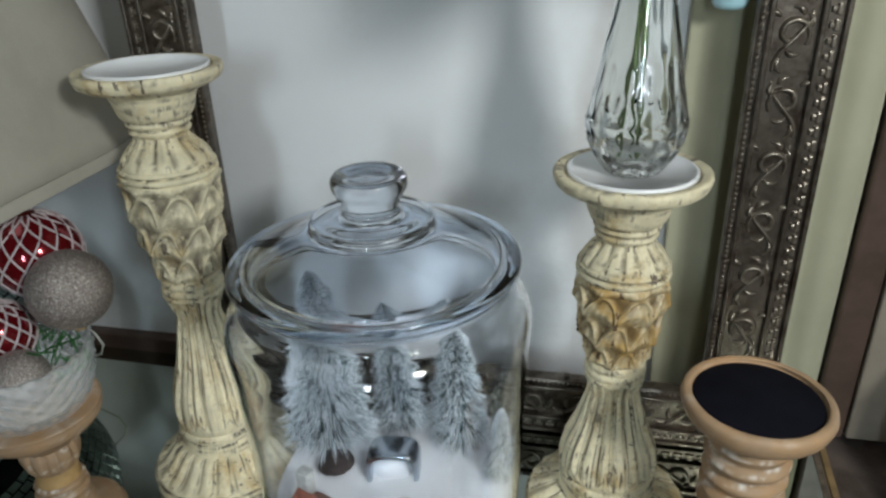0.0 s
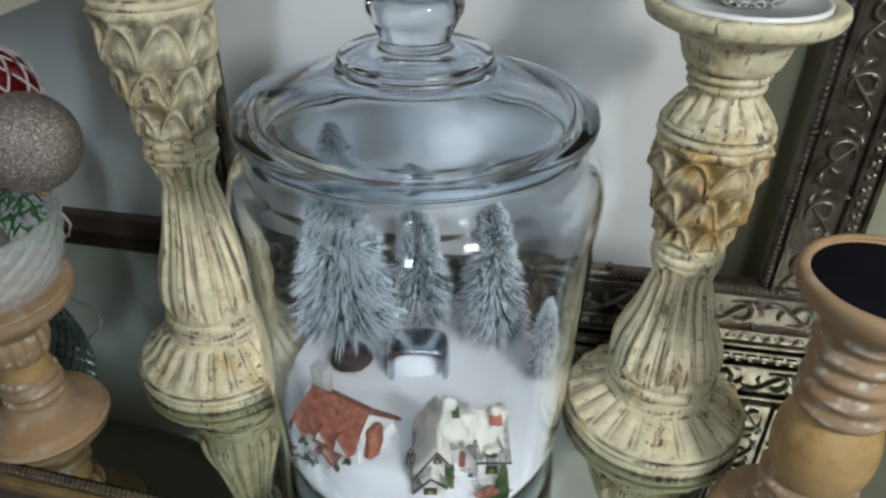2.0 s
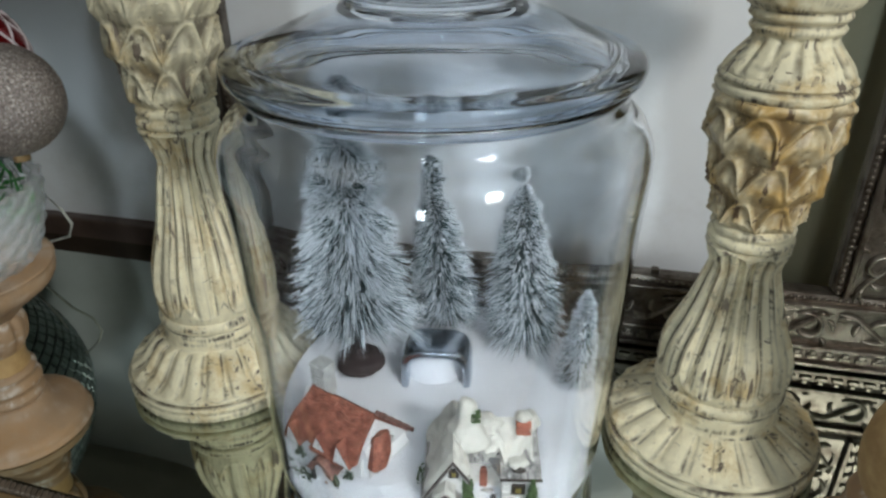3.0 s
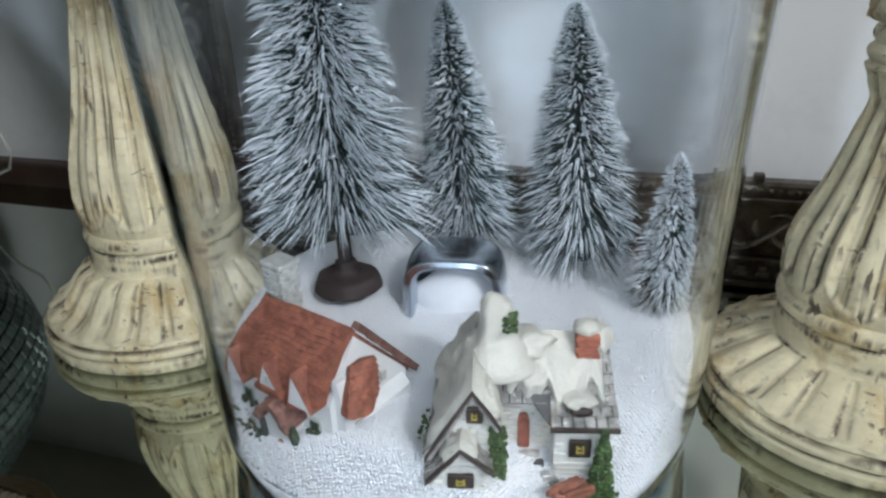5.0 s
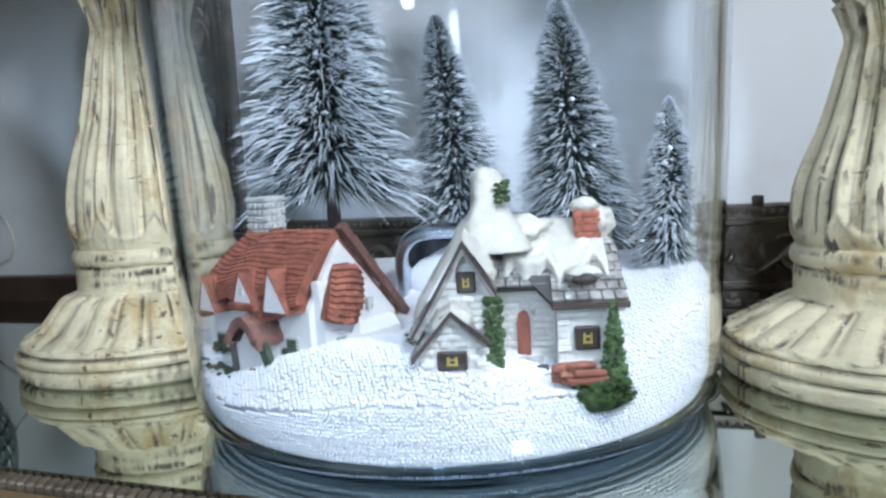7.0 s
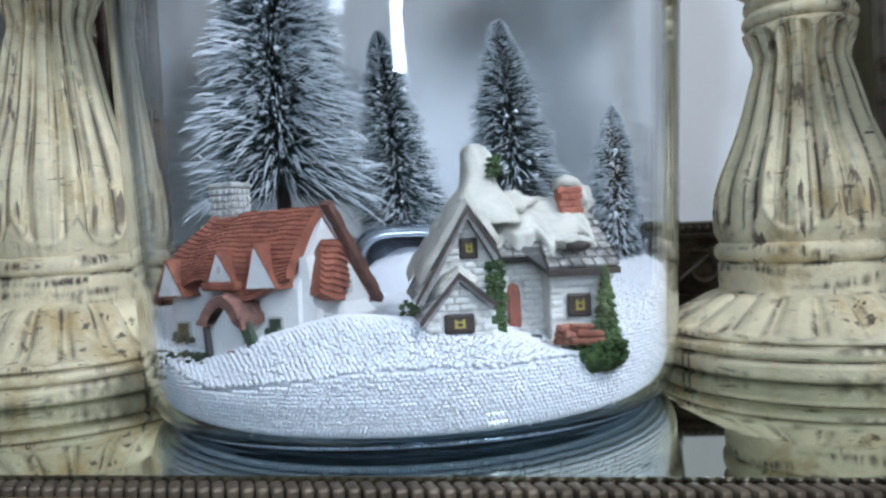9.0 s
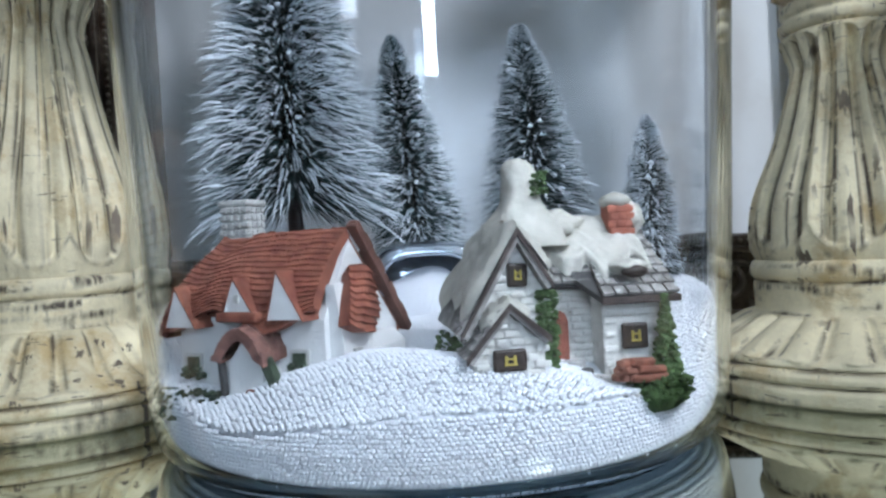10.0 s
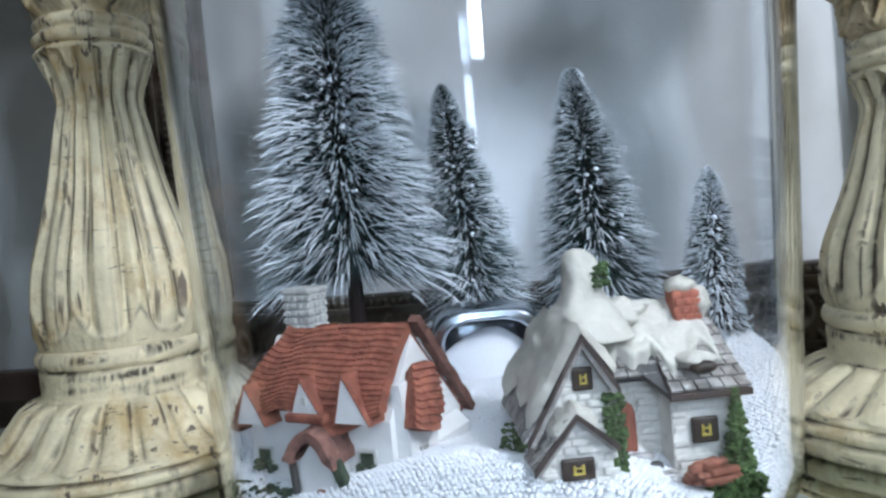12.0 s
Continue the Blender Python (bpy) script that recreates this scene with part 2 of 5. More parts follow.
def rounded(profile, k=4):
    """A smooth curve through the profile's points."""
    p = [profile[0], *profile, profile[-1]]
    out = []
    for i in range(1, len(p) - 2):
        for j in range(k):
            t = j / k
            out.append(tuple(0.5 * (2 * p[i][d] + (p[i + 1][d] - p[i - 1][d]) * t + (2 * p[i - 1][d] - 5 * p[i][d] + 4 * p[i + 1][d] - p[i + 2][d]) * t * t
                                    + (3 * p[i][d] - p[i - 1][d] - 3 * p[i + 1][d] + p[i + 2][d]) * t ** 3) for d in (0, 1)))
    out.append(profile[-1])
    return [(max(0.0, r), z) for r, z in out]


def lathe(name, profile, mat, parent=None, label="", seg=64, relief=None, smooth=True, step=0.0, centre=(0.0, 0.0)):
    """A turned form from (radius, z); relief(angle, z, share) gives the change of radius and the depth of the dark wash."""
    pr = dense(profile, step) if step else profile
    n = len(pr)
    verts, faces, wash = [], [], []
    for i, (r, z) in enumerate(pr):
        for j in range(seg):
            a = 2 * math.pi * j / seg
            dr, w = relief(a, z, i / (n - 1)) if relief else (0.0, 0.0)
            rr = max(0.0, r + dr)
            verts.append((centre[0] + rr * math.cos(a), centre[1] + rr * math.sin(a), z))
            wash.append(w)
    for i in range(n - 1):
        for j in range(seg):
            k = (j + 1) % seg
            faces.append((i * seg + j, i * seg + k, (i + 1) * seg + k, (i + 1) * seg + j))
    if pr[0][0] > 1e-6:
        faces.append(tuple(range(seg))[::-1])
    if pr[-1][0] > 1e-6:
        faces.append(tuple((n - 1) * seg + j for j in range(seg)))
    ob = raw(name, verts, faces, mat, parent, label, smooth)
    if relief:
        at = ob.data.attributes.new("patina", "FLOAT", "POINT")
        at.data.foreach_set("value", wash)
    return ob


def lump(bm, c, s, seed=0, rough=0.25, div=2):
    """An uneven rounded clod."""
    got = bmesh.ops.create_icosphere(bm, subdivisions=div, radius=1.0)
    for v in got["verts"]:
        k = 1 + rough * noise.noise(v.co * 1.7 + Vector((seed * 3.1, seed, 0)))
        v.co = Vector((c[0] + v.co.x * s[0] * k, c[1] + v.co.y * s[1] * k, c[2] + v.co.z * s[2] * k))
    return bm


def tube(name, pts, radius, mat, parent=None, label="", sides=8):
    """A round rod along points; radius is one number or one for each point."""
    verts, faces = [], []
    rad = radius if isinstance(radius, (list, tuple)) else [radius] * len(pts)
    P = [Vector(p) for p in pts]
    for i, p in enumerate(P):
        d = (P[min(i + 1, len(P) - 1)] - P[max(i - 1, 0)]).normalized()
        u = d.orthogonal().normalized()
        w = d.cross(u)
        for j in range(sides):
            a = 2 * math.pi * j / sides
            verts.append(p + (u * math.cos(a) + w * math.sin(a)) * rad[i])
    for i in range(len(P) - 1):
        for j in range(sides):
            k = (j + 1) % sides
            faces.append((i * sides + j, i * sides + k, (i + 1) * sides + k, (i + 1) * sides + j))
    faces += [tuple(range(sides))[::-1], tuple((len(P) - 1) * sides + j for j in range(sides))]
    return raw(name, verts, faces, mat, parent, label, True)


def smooth(a, b, x):
    t = min(1.0, max(0.0, (x - a) / (b - a)))
    return t * t * (3 - 2 * t)


# ---- the room ----
def structure(name, bm, mat, label, category):
    return tagged(part(name, bm, mat, None, label), label, category, "", "structure")


structure("wall_north", boxed((-0.4, 0.206, 0.45), (4.4, 0.08, 2.5)), WALL, "white painted wall with faint grey smudges", "wall")
structure("wall_south", boxed((-0.4, -2.64, 0.45), (4.4, 0.08, 2.5)), ROOM, "plain warm grey painted wall", "wall")
structure("wall_west", boxed((-2.64, -1.2, 0.45), (0.08, 2.8, 2.5)), ROOM, "plain warm grey painted wall", "wall")
structure("wall_east", boxed((1.84, -1.2, 0.45), (0.08, 2.8, 2.5)), ROOM, "plain warm grey painted wall", "wall")
structure("floor", boxed((-0.4, -1.2, -0.84), (4.4, 2.9, 0.08)), FLOORM, "brown wooden floor", "floor")
structure("ceiling", boxed((-0.4, -1.2, 1.74), (4.4, 2.9, 0.08)), ROOM, "plain pale ceiling", "ceiling")

dresser = thing("dresser", (0, 0, -0.8), 0, "dark stained wooden dresser standing against the wall", "dresser")
part("body", boxed((-0.1, -0.05, 0.37), (1.3, 0.40, 0.74), None, 0.004), TABLE, dresser)
part("top", boxed((-0.1, -0.07, 0.764), (1.4, 0.46, 0.046), None, 0.004), TABLE, dresser)

# mirror tray lying on the dresser, with a rope-edged rail
X0, X1, Y0, Y1 = -0.60, 0.275, -0.0840, 0.140
tray = thing("mirror_tray", (0, 0, 0), -3.5, "rectangular mirror tray with a dark rope-edged rail", "tray")
part("mirror", boxed(((X0 + X1) / 2, (Y0 + Y1) / 2, -0.003), (X1 - X0, Y1 - Y0, 0.006)), MIRROR, tray, "slightly green tinted mirror plate")


def rail(name, a, b, out):
    """A rope-twisted rail with a plain gilt lip outside it."""
    a, b, out = Vector(a), Vector(b), Vector(out)
    n = max(8, int((b - a).length / 0.0031))
    bm = bmesh.new()
    d = (b - a).normalized()
    for i in range(n):
        c = a.lerp(b, (i + 0.5) / n)
        turn = Matrix.Rotation(math.atan2(d.y, d.x) + radians(28), 4, "Z")
        box(bm, c + Vector((0, 0, -0.0024)), (0.0026, 0.0056, 0.0036), turn, 0.0008)
    part(name, bm, ROPE, tray, "dark twisted rope moulding")
    bm = bmesh.new()
    mid = (a + b) / 2 + out * 0.0062
    box(bm, mid + Vector((0, 0, -0.0052)), (abs(b.x - a.x) + 0.008 if d.x else 0.005, abs(b.y - a.y) + 0.008 if d.y else 0.005, 0.0065), None, 0.001)
    box(bm, (a + b) / 2 + Vector((0, 0, -0.0075)), (abs(b.x - a.x) if d.x else 0.009, abs(b.y - a.y) if d.y else 0.009, 0.006))
    part("gilt_lip", bm, GILT, tray, "worn gilt outer lip")


rail("rope_rail", (X0, Y0 - 0.003, 0), (X1, Y0 - 0.003, 0), (0, -1, 0))
rail("rope_rail", (X0 - 0.003, Y0, 0), (X0 - 0.003, Y1, 0), (-1, 0, 0))
rail("rope_rail", (X1 + 0.003, Y0, 0), (X1 + 0.003, Y1, 0), (1, 0, 0))
tagged(part("back_rail", boxed((-0.095, 0.158, 0.006), (0.76, 0.013, 0.020), Matrix.Rotation(radians(-1.2), 4, "Z"), 0.002), BROWN, None), "dark brown wooden rail along the wall", "trim", "", "structure")


# ---- the leaning picture frame ----
def rib(bm, path, width, height, c, upright):
    """A raised tapering rib along a path of (run, across)."""
    prev = None
    n = len(path)
    for i, p in enumerate(path):
        q, o = path[min(i + 1, n - 1)], path[max(i - 1, 0)]
        d = Vector((q[0] - o[0], q[1] - o[1], 0)).normalized()
        nrm = Vector((-d.y, d.x, 0))
        k = math.sin(math.pi * min(1.0, 0.10 + 0.88 * i / (n - 1)))
        vs = []
        for s, h in ((-1, -0.0008), (-0.55, 0.8 * height * k), (0, height * k), (0.55, 0.8 * height * k), (1, -0.0008)):
            v = Vector((p[0], p[1], 0)) + nrm * (s * width * (0.25 + 0.75 * k))
            run, across = v.x, v.y
            vs.append(bm.verts.new((c[0] + (across if upright else run), c[1] - h, c[2] + (run if upright else across))))
        if prev:
            for m in range(4):
                bm.faces.new((prev[m], prev[m + 1], vs[m + 1], vs[m]))
        prev = vs


def scroll(bm, c, flip, upright):
    """An acanthus scroll: a spiral curl, a long stem that sweeps on to the next, and leaves that break from it."""
    spiral = []
    for i in range(22):
        t = i / 21
        a = -2.2 + t * 6.6
        r = 0.0088 * (1 - t) ** 0.8 + 0.0012
        spiral.append((r * math.cos(a), flip * (0.001 + r * math.sin(a) * 0.95)))
    rib(bm, spiral, 0.0019, 0.0034, c, upright)
    stem = [(-0.021 + 0.034 * i / 11, flip * (0.0088 - 0.017 * smooth(0.1, 0.95, i / 11))) for i in range(12)]
    rib(bm, stem, 0.0016, 0.0028, c, upright)
    for k, (x0, y0, ang, ln) in enumerate(((-0.013, 0.006, 2.5, 0.009), (-0.009, 0.003, 3.6, 0.008), (0.009, 0.008, 0.5, 0.009), (0.010, -0.004, 0.1, 0.008), (0.004, -0.0075, -0.7, 0.007))):
        leaf = [(x0 + ln * t * math.cos(ang + 0.9 * t), flip * (y0 + ln * t * math.sin(ang + 0.9 * t))) for t in (0, 0.2, 0.4, 0.6, 0.8, 1.0)]
        rib(bm, leaf, 0.0019, 0.0026, c, upright)


def frame_member(holder, name, a, b, upright, inner_sign):
    """One side of the frame, from a to b along its inner edge; inner_sign points towards the opening."""
    w = 0.0475
    a, b = Vector(a), Vector(b)
    length = (b - a).length
    mid = (a + b) / 2
    out = Vector((-inner_sign, 0, 0)) if upright else Vector((0, 0, -inner_sign))
    run = Vector((0, 0, 1)) if upright else Vector((1, 0, 0))

    def strip(bm, off, width, depth, y):
        c = mid + out * (off + width / 2)
        size = (width, depth, length) if upright else (length, depth, width)
        return box(bm, (c.x, y, c.z), size, None, min(depth, width) * 0.25)

    bm = bmesh.new()
    strip(bm, 0.0, w, 0.012, 0.006)
    body = part(name, bm, PEWTER, holder)
    for off, width, depth in ((0.0055, 0.0030, 0.005), (0.0325, 0.0030, 0.006), (w - 0.003, 0.003, 0.004)):
        part("fillet", strip(bmesh.new(), off, width, depth, -0.0009), PEWTER, body)
    bm = bmesh.new()
    n = int(length / 0.0036)
    for i in range(n):
        c = a + (b - a) * ((i + 0.5) / n) + out * 0.003
        bmesh.ops.create_icosphere(bm, subdivisions=1, radius=0.00115, matrix=Matrix.Translation((c.x, -0.0001, c.z)))
    part("beading", bm, PEWTER_HI, body, "row of small pewter beads", True)
    n = int(length / 0.036)
    for i in range(n):
        c = a + (b - a) * ((i + 0.5) / n) + out * 0.0205
        bm = bmesh.new()
        scroll(bm, (c.x, -0.0002, c.z), 1 if i % 2 else -1, upright)
        part("scroll", bm, PEWTER_HI, body, "", True)
    bm = bmesh.new()
    for h, wd in ((0.0, 0.0062), (0.0030, 0.0034)):
        p = out * (0.0018 - h * 0.9)
        box(bm, (p.x, 0.0, p.z), (0.0028, 0.0026, wd) if upright else (wd, 0.0026, 0.0028), None, 0.0007)
    me = bpy.data.meshes.new("tongue")
    bmesh.ops.recalc_face_normals(bm, faces=bm.faces)
    bm.to_mesh(me)
    bm.free()
    me.materials.append(PEWTER_HI)
    n = int(length / 0.0085)
    for i in range(n):
        c = a + (b - a) * ((i + 0.5) / n) + out * 0.0395
        t = new("tongue", me)
        t.parent = body
        t.location = (c.x, -0.0006, c.z)


FX0, FX1, FZ0, FZ1 = -0.150, 0.198, 0.0485, 0.47
picture = thing("picture_frame", (0, 0.106, 0.0005), 0, "ornate dark pewter picture frame standing on the mirror tray", "picture frame")
frame_member(picture, "bottom_member", (FX0 - 0.047, 0, FZ0), (FX1 + 0.047, 0, FZ0), False, 1)
frame_member(picture, "top_member", (FX0 - 0.047, 0, FZ1), (FX1 + 0.047, 0, FZ1), False, -1)
frame_member(picture, "side_member", (FX1, 0, FZ0), (FX1, 0, FZ1), True, -1)
frame_member(picture, "side_member", (FX0, 0, FZ0), (FX0, 0, FZ1), True, 1)
part("hook", boxed((0.104, 0.004, FZ0 + 0.0016), (0.0045, 0.004, 0.004), None, 0.0008), PEWTER, picture)

# curtain to the right of the white wall
cv, cf = [], []
NU, NV = 60, 12
for i in range(NU + 1):
    u = i / NU
    x = 0.168 + 0.116 * u
    for j in range(NV + 1):
        z = -0.03 + 0.95 * j / NV
        fold = smooth(0.05, 0.25, u)
        y = 0.155 - 0.005 * fold * 0.7 * (math.sin(u * 13.5 + 0.6 * math.sin(z * 3)) + 0.5 * math.sin(u * 29 + 1.0 + z * 2)) - 0.012 * fold
        cv.append((x, y, z))
for i in range(NU):
    for j in range(NV):
        q = i * (NV + 1) + j
        cf.append((q, q + NV + 1, q + NV + 2, q + 1))
curtain = raw("curtain", cv, cf, CURTAIN, None, "", True)
curtain.modifiers.new("thickness", "SOLIDIFY").thickness = 0.0015
tagged(curtain, "olive green fabric curtain hanging in soft folds", "curtain")


# ---- candlesticks ----
def flutes(count, depth, wash=1.0, phase=0.0, narrow=0.30, top=0.0, bottom=0.0, fine=0.0):
    """Rounded ribs with narrow grooves between them, dark paint left in the grooves and dragged over the ribs in short strokes."""
    def relief(a, z, s):
        u = (count * a / (2 * math.pi) + phase) % 1.0
        d = abs(u - 0.5) * 2
        fade = (smooth(0, top, 1 - s) if top else 1) * (smooth(0, bottom, s) if bottom else 1)
        g = math.exp(-((1 - d) / narrow) ** 2) * fade
        dome = (1 - d * d) * 0.35
        f = math.exp(-(d / 0.16) ** 2) * fade * fine
        n = noise.noise(Vector((math.cos(a) * 14, math.sin(a) * 14, z * 55)))
        m = noise.noise(Vector((math.cos(a) * 6, math.sin(a) * 6, z * 340 + 5)))
        broken = 0.50 + 1.15 * noise.noise(Vector((math.cos(a) * 9, math.sin(a) * 9, z * 90 + 9)))
        dark = wash * (1.1 * g + 0.9 * f) * broken + 1.3 * max(0.0, m - 0.22) + 0.5 * max(0.0, n - 0.25)
        return depth * (dome * fade - g - 0.45 * f) + 0.0002 * n, min(1.0, max(0.0, dark))
    return relief


def leaves(count):
    """Overlapping carved acanthus leaves with ribbed blades and curled tips."""
    def relief(a, z, s):
        v = s * 3.4
        row = math.floor(v)
        f = v - row
        u = count * a / (2 * math.pi) + 0.5 * (row % 2) + 0.10 * math.sin(f * 3.0 + row)
        c = (u - math.floor(u)) - 0.5
        x = abs(c) * 2
        tip = 1 - 0.75 * x * x
        h = max(0.0, 1 - abs(f - 0.45 * tip) * 2.1)
        curl = max(0.0, 1 - abs(f - tip) * 6)
        vein = 0.5 + 0.5 * math.cos((c * 4.0 + 0.5 * f * (1 if c > 0 else -1)) * 2 * math.pi)
        n = noise.noise(Vector((math.cos(a) * 5, math.sin(a) * 5, z * 150)))
        e = smooth(0, 0.08, s) * smooth(0, 0.08, 1 - s)
        d = (0.0030 * h + 0.0034 * curl - 0.0014 * (1 - h) - 0.0005 * vein * h + 0.0004 * n) * e
        return d, min(1.0, max(0.0, 0.75 * (1 - h) * (1 - curl) + 0.30 * vein * h + 0.3 * n)) * e
    return relief


def worn(amount=0.6, lines=()):
    """Dry-brushed paint: broken dashes of dark wash in level bands, and a dark line in each joint."""
    def relief(a, z, s):
        n = noise.noise(Vector((math.cos(a) * 5, math.sin(a) * 5, z * 130)))
        m = noise.noise(Vector((math.cos(a) * 2, math.sin(a) * 2, z * 330 + 2)))
        dash = noise.noise(Vector((math.cos(a) * 26, math.sin(a) * 26, z * 150)))
        dark = amount * max(0.0, m - 0.02) * 2.2 * max(0.0, 0.45 + 1.3 * dash)
        for zl in lines:
            dark += math.exp(-((z - zl - 0.0003 * n) / 0.00055) ** 2) * max(0.0, 0.65 + 0.9 * n)
        return 0.0003 * n, min(1.0, dark)
    return relief


def lobes(count, depth, wash=1.0, phase=0.0, crackle=0.0):
    """Tall lobes with arched ends between thin ridges: two hollow channels to a lobe, dark paint left in them."""
    def relief(a, z, s):
        u = (count * a / (2 * math.pi) + phase) % 1.0
        d = abs(u - 0.5) * 2
        c, q = math.cos(a), math.sin(a)
        n = noise.noise(Vector((c * 14, q * 14, z * 40)))
        edge = min(s - 0.045 - 0.11 * d ** 2.2, 1 - s - 0.05 - 0.10 * d ** 2.2)
        inside = smooth(-0.006, 0.022, edge)
        rim = math.exp(-((edge - 0.004) / 0.016) ** 2)
        channel = math.exp(-((d - 0.58) / 0.17) ** 2)
        ridge = math.exp(-((1 - d) / 0.11) ** 2)
        rib = math.exp(-(d / 0.22) ** 2)
        dr = inside * depth * (0.55 * ridge + 0.25 * rib - channel - 0.25) + 0.25 * depth * rim
        streak = noise.noise(Vector((c * 30, q * 30, z * 26 + 3))) + 0.5 * n
        thin = math.exp(-((d - 0.62) / 0.11) ** 2) + 0.8 * math.exp(-((d - 0.30) / 0.07) ** 2)
        dark = wash * inside * thin * max(0.0, 0.36 + 1.5 * streak)
        dark += wash * 0.8 * math.exp(-((edge + 0.002) / 0.010) ** 2) * max(0.0, n + 0.12)
        m = noise.noise(Vector((c * 7, q * 7, z * 420 + 5)))
        dark += crackle * 2.4 * max(0.0, m - 0.25) * max(0.0, 0.5 + n)
        return dr + 0.00022 * n, min(1.0, max(0.0, dark))
    return relief


def petals(count, depth, phase=0.0):
    """Wedge-shaped petals raised round a skirt, each with a crest, a hollow beside it and a broken dark line."""
    def relief(a, z, s):
        u = (count * a / (2 * math.pi) + phase) % 1.0
        d = abs(u - 0.5) * 2
        c, q = math.cos(a), math.sin(a)
        n = noise.noise(Vector((c * 12, q * 12, z * 120)))
        k = smooth(0.10 + 0.07 * d, 0.17 + 0.07 * d, s) * smooth(0.0, 0.10, 1 - s)
        crest = max(0.0, 1 - abs(u - 0.42) / 0.36)
        hollow = math.exp(-((u - 0.90) / 0.12) ** 2) + math.exp(-((u + 0.10) / 0.12) ** 2)
        dr = k * depth * (0.75 * crest ** 0.8 - hollow * 0.75)
        line = math.exp(-((u - 0.80) / 0.055) ** 2) + 0.45 * math.exp(-((u - 0.06) / 0.05) ** 2)
        dark = 1.3 * k * line * max(0.0, 0.6 + 1.5 * n) + 0.55 * k * hollow * max(0.0, n)
        dark += 0.9 * math.exp(-((s - 0.115 - 0.05 * d) / 0.018) ** 2) * max(0.0, n + 0.15) + 0.8 * math.exp(-(s / 0.02) ** 2)
        return dr + 0.0002 * n, min(1.0, max(0.0, dark))
    return relief


def candlestick(name, place, yaw, rb, zs, rs, label, golden, crackle):
    """zs: heights of band, bulge, ring, carved foot, ridge, collar, plate; rs: radii of bulge, waist, ring, ridge, collar, plate."""
    band, bulge, ring, carved, ridge, collar, plate = zs
    r_bulge, r_waist, r_ring, r_ridge, r_collar, r_plate = rs
    ob = thing(name, place, yaw, label, "candlestick", "antique candlesticks")
    lathe("base_slab", dense([(0.0, 0.0), (rb * 0.955, 0.0), (rb * 0.985, 0.0012), (rb * 0.992, 0.0050), (rb * 0.97, 0.0064)], 0.0012), CREAM, ob, seg=192, relief=worn(0.9, (0.0062,)))
    lathe("base_moulding", dense([(rb * 0.96, 0.0062), (rb * 0.995, 0.0074), (rb, 0.0088), (rb * 0.985, 0.0102), (rb * 0.955, 0.0108)], 0.0007), CREAM, ob, seg=192, relief=worn(0.7, (0.0106,)))
    z1 = band - 0.0070
    skirt = dense([(rb * 0.945, 0.0106), (rb * 0.965, 0.0114), (rb * 0.955, 0.0128), (rb * 0.90, 0.0142), (rb * 0.80, 0.0172), (r_bulge * 1.16, z1 - 0.0026), (r_bulge * 1.0, z1)], 0.0009)
    lathe("petal_skirt", skirt, CREAM, ob, "cream petals with dark paint between them", 352, petals(22, 0.0026))
    lathe("band", dense(rounded([(r_bulge * 1.01, z1), (r_bulge * 0.975, z1 + 0.0012), (r_bulge * 0.975, band + 0.0018), (r_bulge * 0.955, band + 0.0030), (r_bulge * 1.0, band + 0.0044),
                                 (r_bulge * 1.015, band + 0.0066), (r_bulge * 0.99, band + 0.0088), (r_bulge * 0.93, band + 0.0102)]), 0.0008), CREAM, ob, seg=224, relief=worn(1.2, (band + 0.0030,)))
    b0 = band + 0.0096
    shaft = dense(rounded([(r_bulge * 0.95, b0), (r_bulge * 1.0, b0 + (bulge - b0) * 0.5), (r_bulge * 1.01, bulge), (r_bulge * 0.95, bulge + (ring - bulge) * 0.16),
                           (r_waist + (r_bulge - r_waist) * 0.44, bulge + (ring - bulge) * 0.42), (r_waist + (r_bulge - r_waist) * 0.13, bulge + (ring - bulge) * 0.66),
                           (r_waist, bulge + (ring - bulge) * 0.78), (r_ring * 0.95, ring - 0.008), (r_ring * 1.0, ring - 0.005), (r_ring * 0.9, ring - 0.003)], 6), 0.0012)
    lathe("fluted_shaft", shaft, CREAM, ob, "fluted shaft with dark streaks in the grooves", 320, lobes(9, 0.0021, 1.5, 0.4, crackle))
    lathe("ring_collar", dense(rounded([(r_ring * 0.86, ring - 0.0040), (r_ring, ring - 0.0025), (r_ring * 1.02, ring), (r_ring * 0.93, ring + 0.0018), (r_ring * 0.98, ring + 0.0034),
                                        (r_ring * 0.98, ring + 0.0054), (r_ring * 0.88, ring + 0.0070)]), 0.0008), CREAM, ob, seg=192, relief=worn(0.9))
    vase = dense(rounded([(r_ring * 0.86, ring + 0.0062), (r_ring * 0.94, carved + 0.004), (r_ring + (r_ridge - r_ring) * 0.45, carved + (ridge - carved) * 0.4),
                          (r_ridge * 0.93, ridge - 0.012), (r_ridge * 0.95, ridge - 0.004)], 8), 0.0011)
    lathe("carved_vase", vase, CREAM_GOLD if golden else CREAM, ob, "carved acanthus leaves with a golden brown wash", 260, leaves(8))
    lathe("ridge", dense(rounded([(r_ridge * 0.90, ridge - 0.0050), (r_ridge * 0.99, ridge - 0.0030), (r_ridge * 1.0, ridge - 0.0005), (r_ridge * 0.93, ridge + 0.0008), (r_ridge * 0.99, ridge + 0.0024), (r_ridge * 0.93, ridge + 0.0044)]), 0.0008), CREAM, ob, seg=192, relief=worn(1.1, (ridge + 0.0008,)))
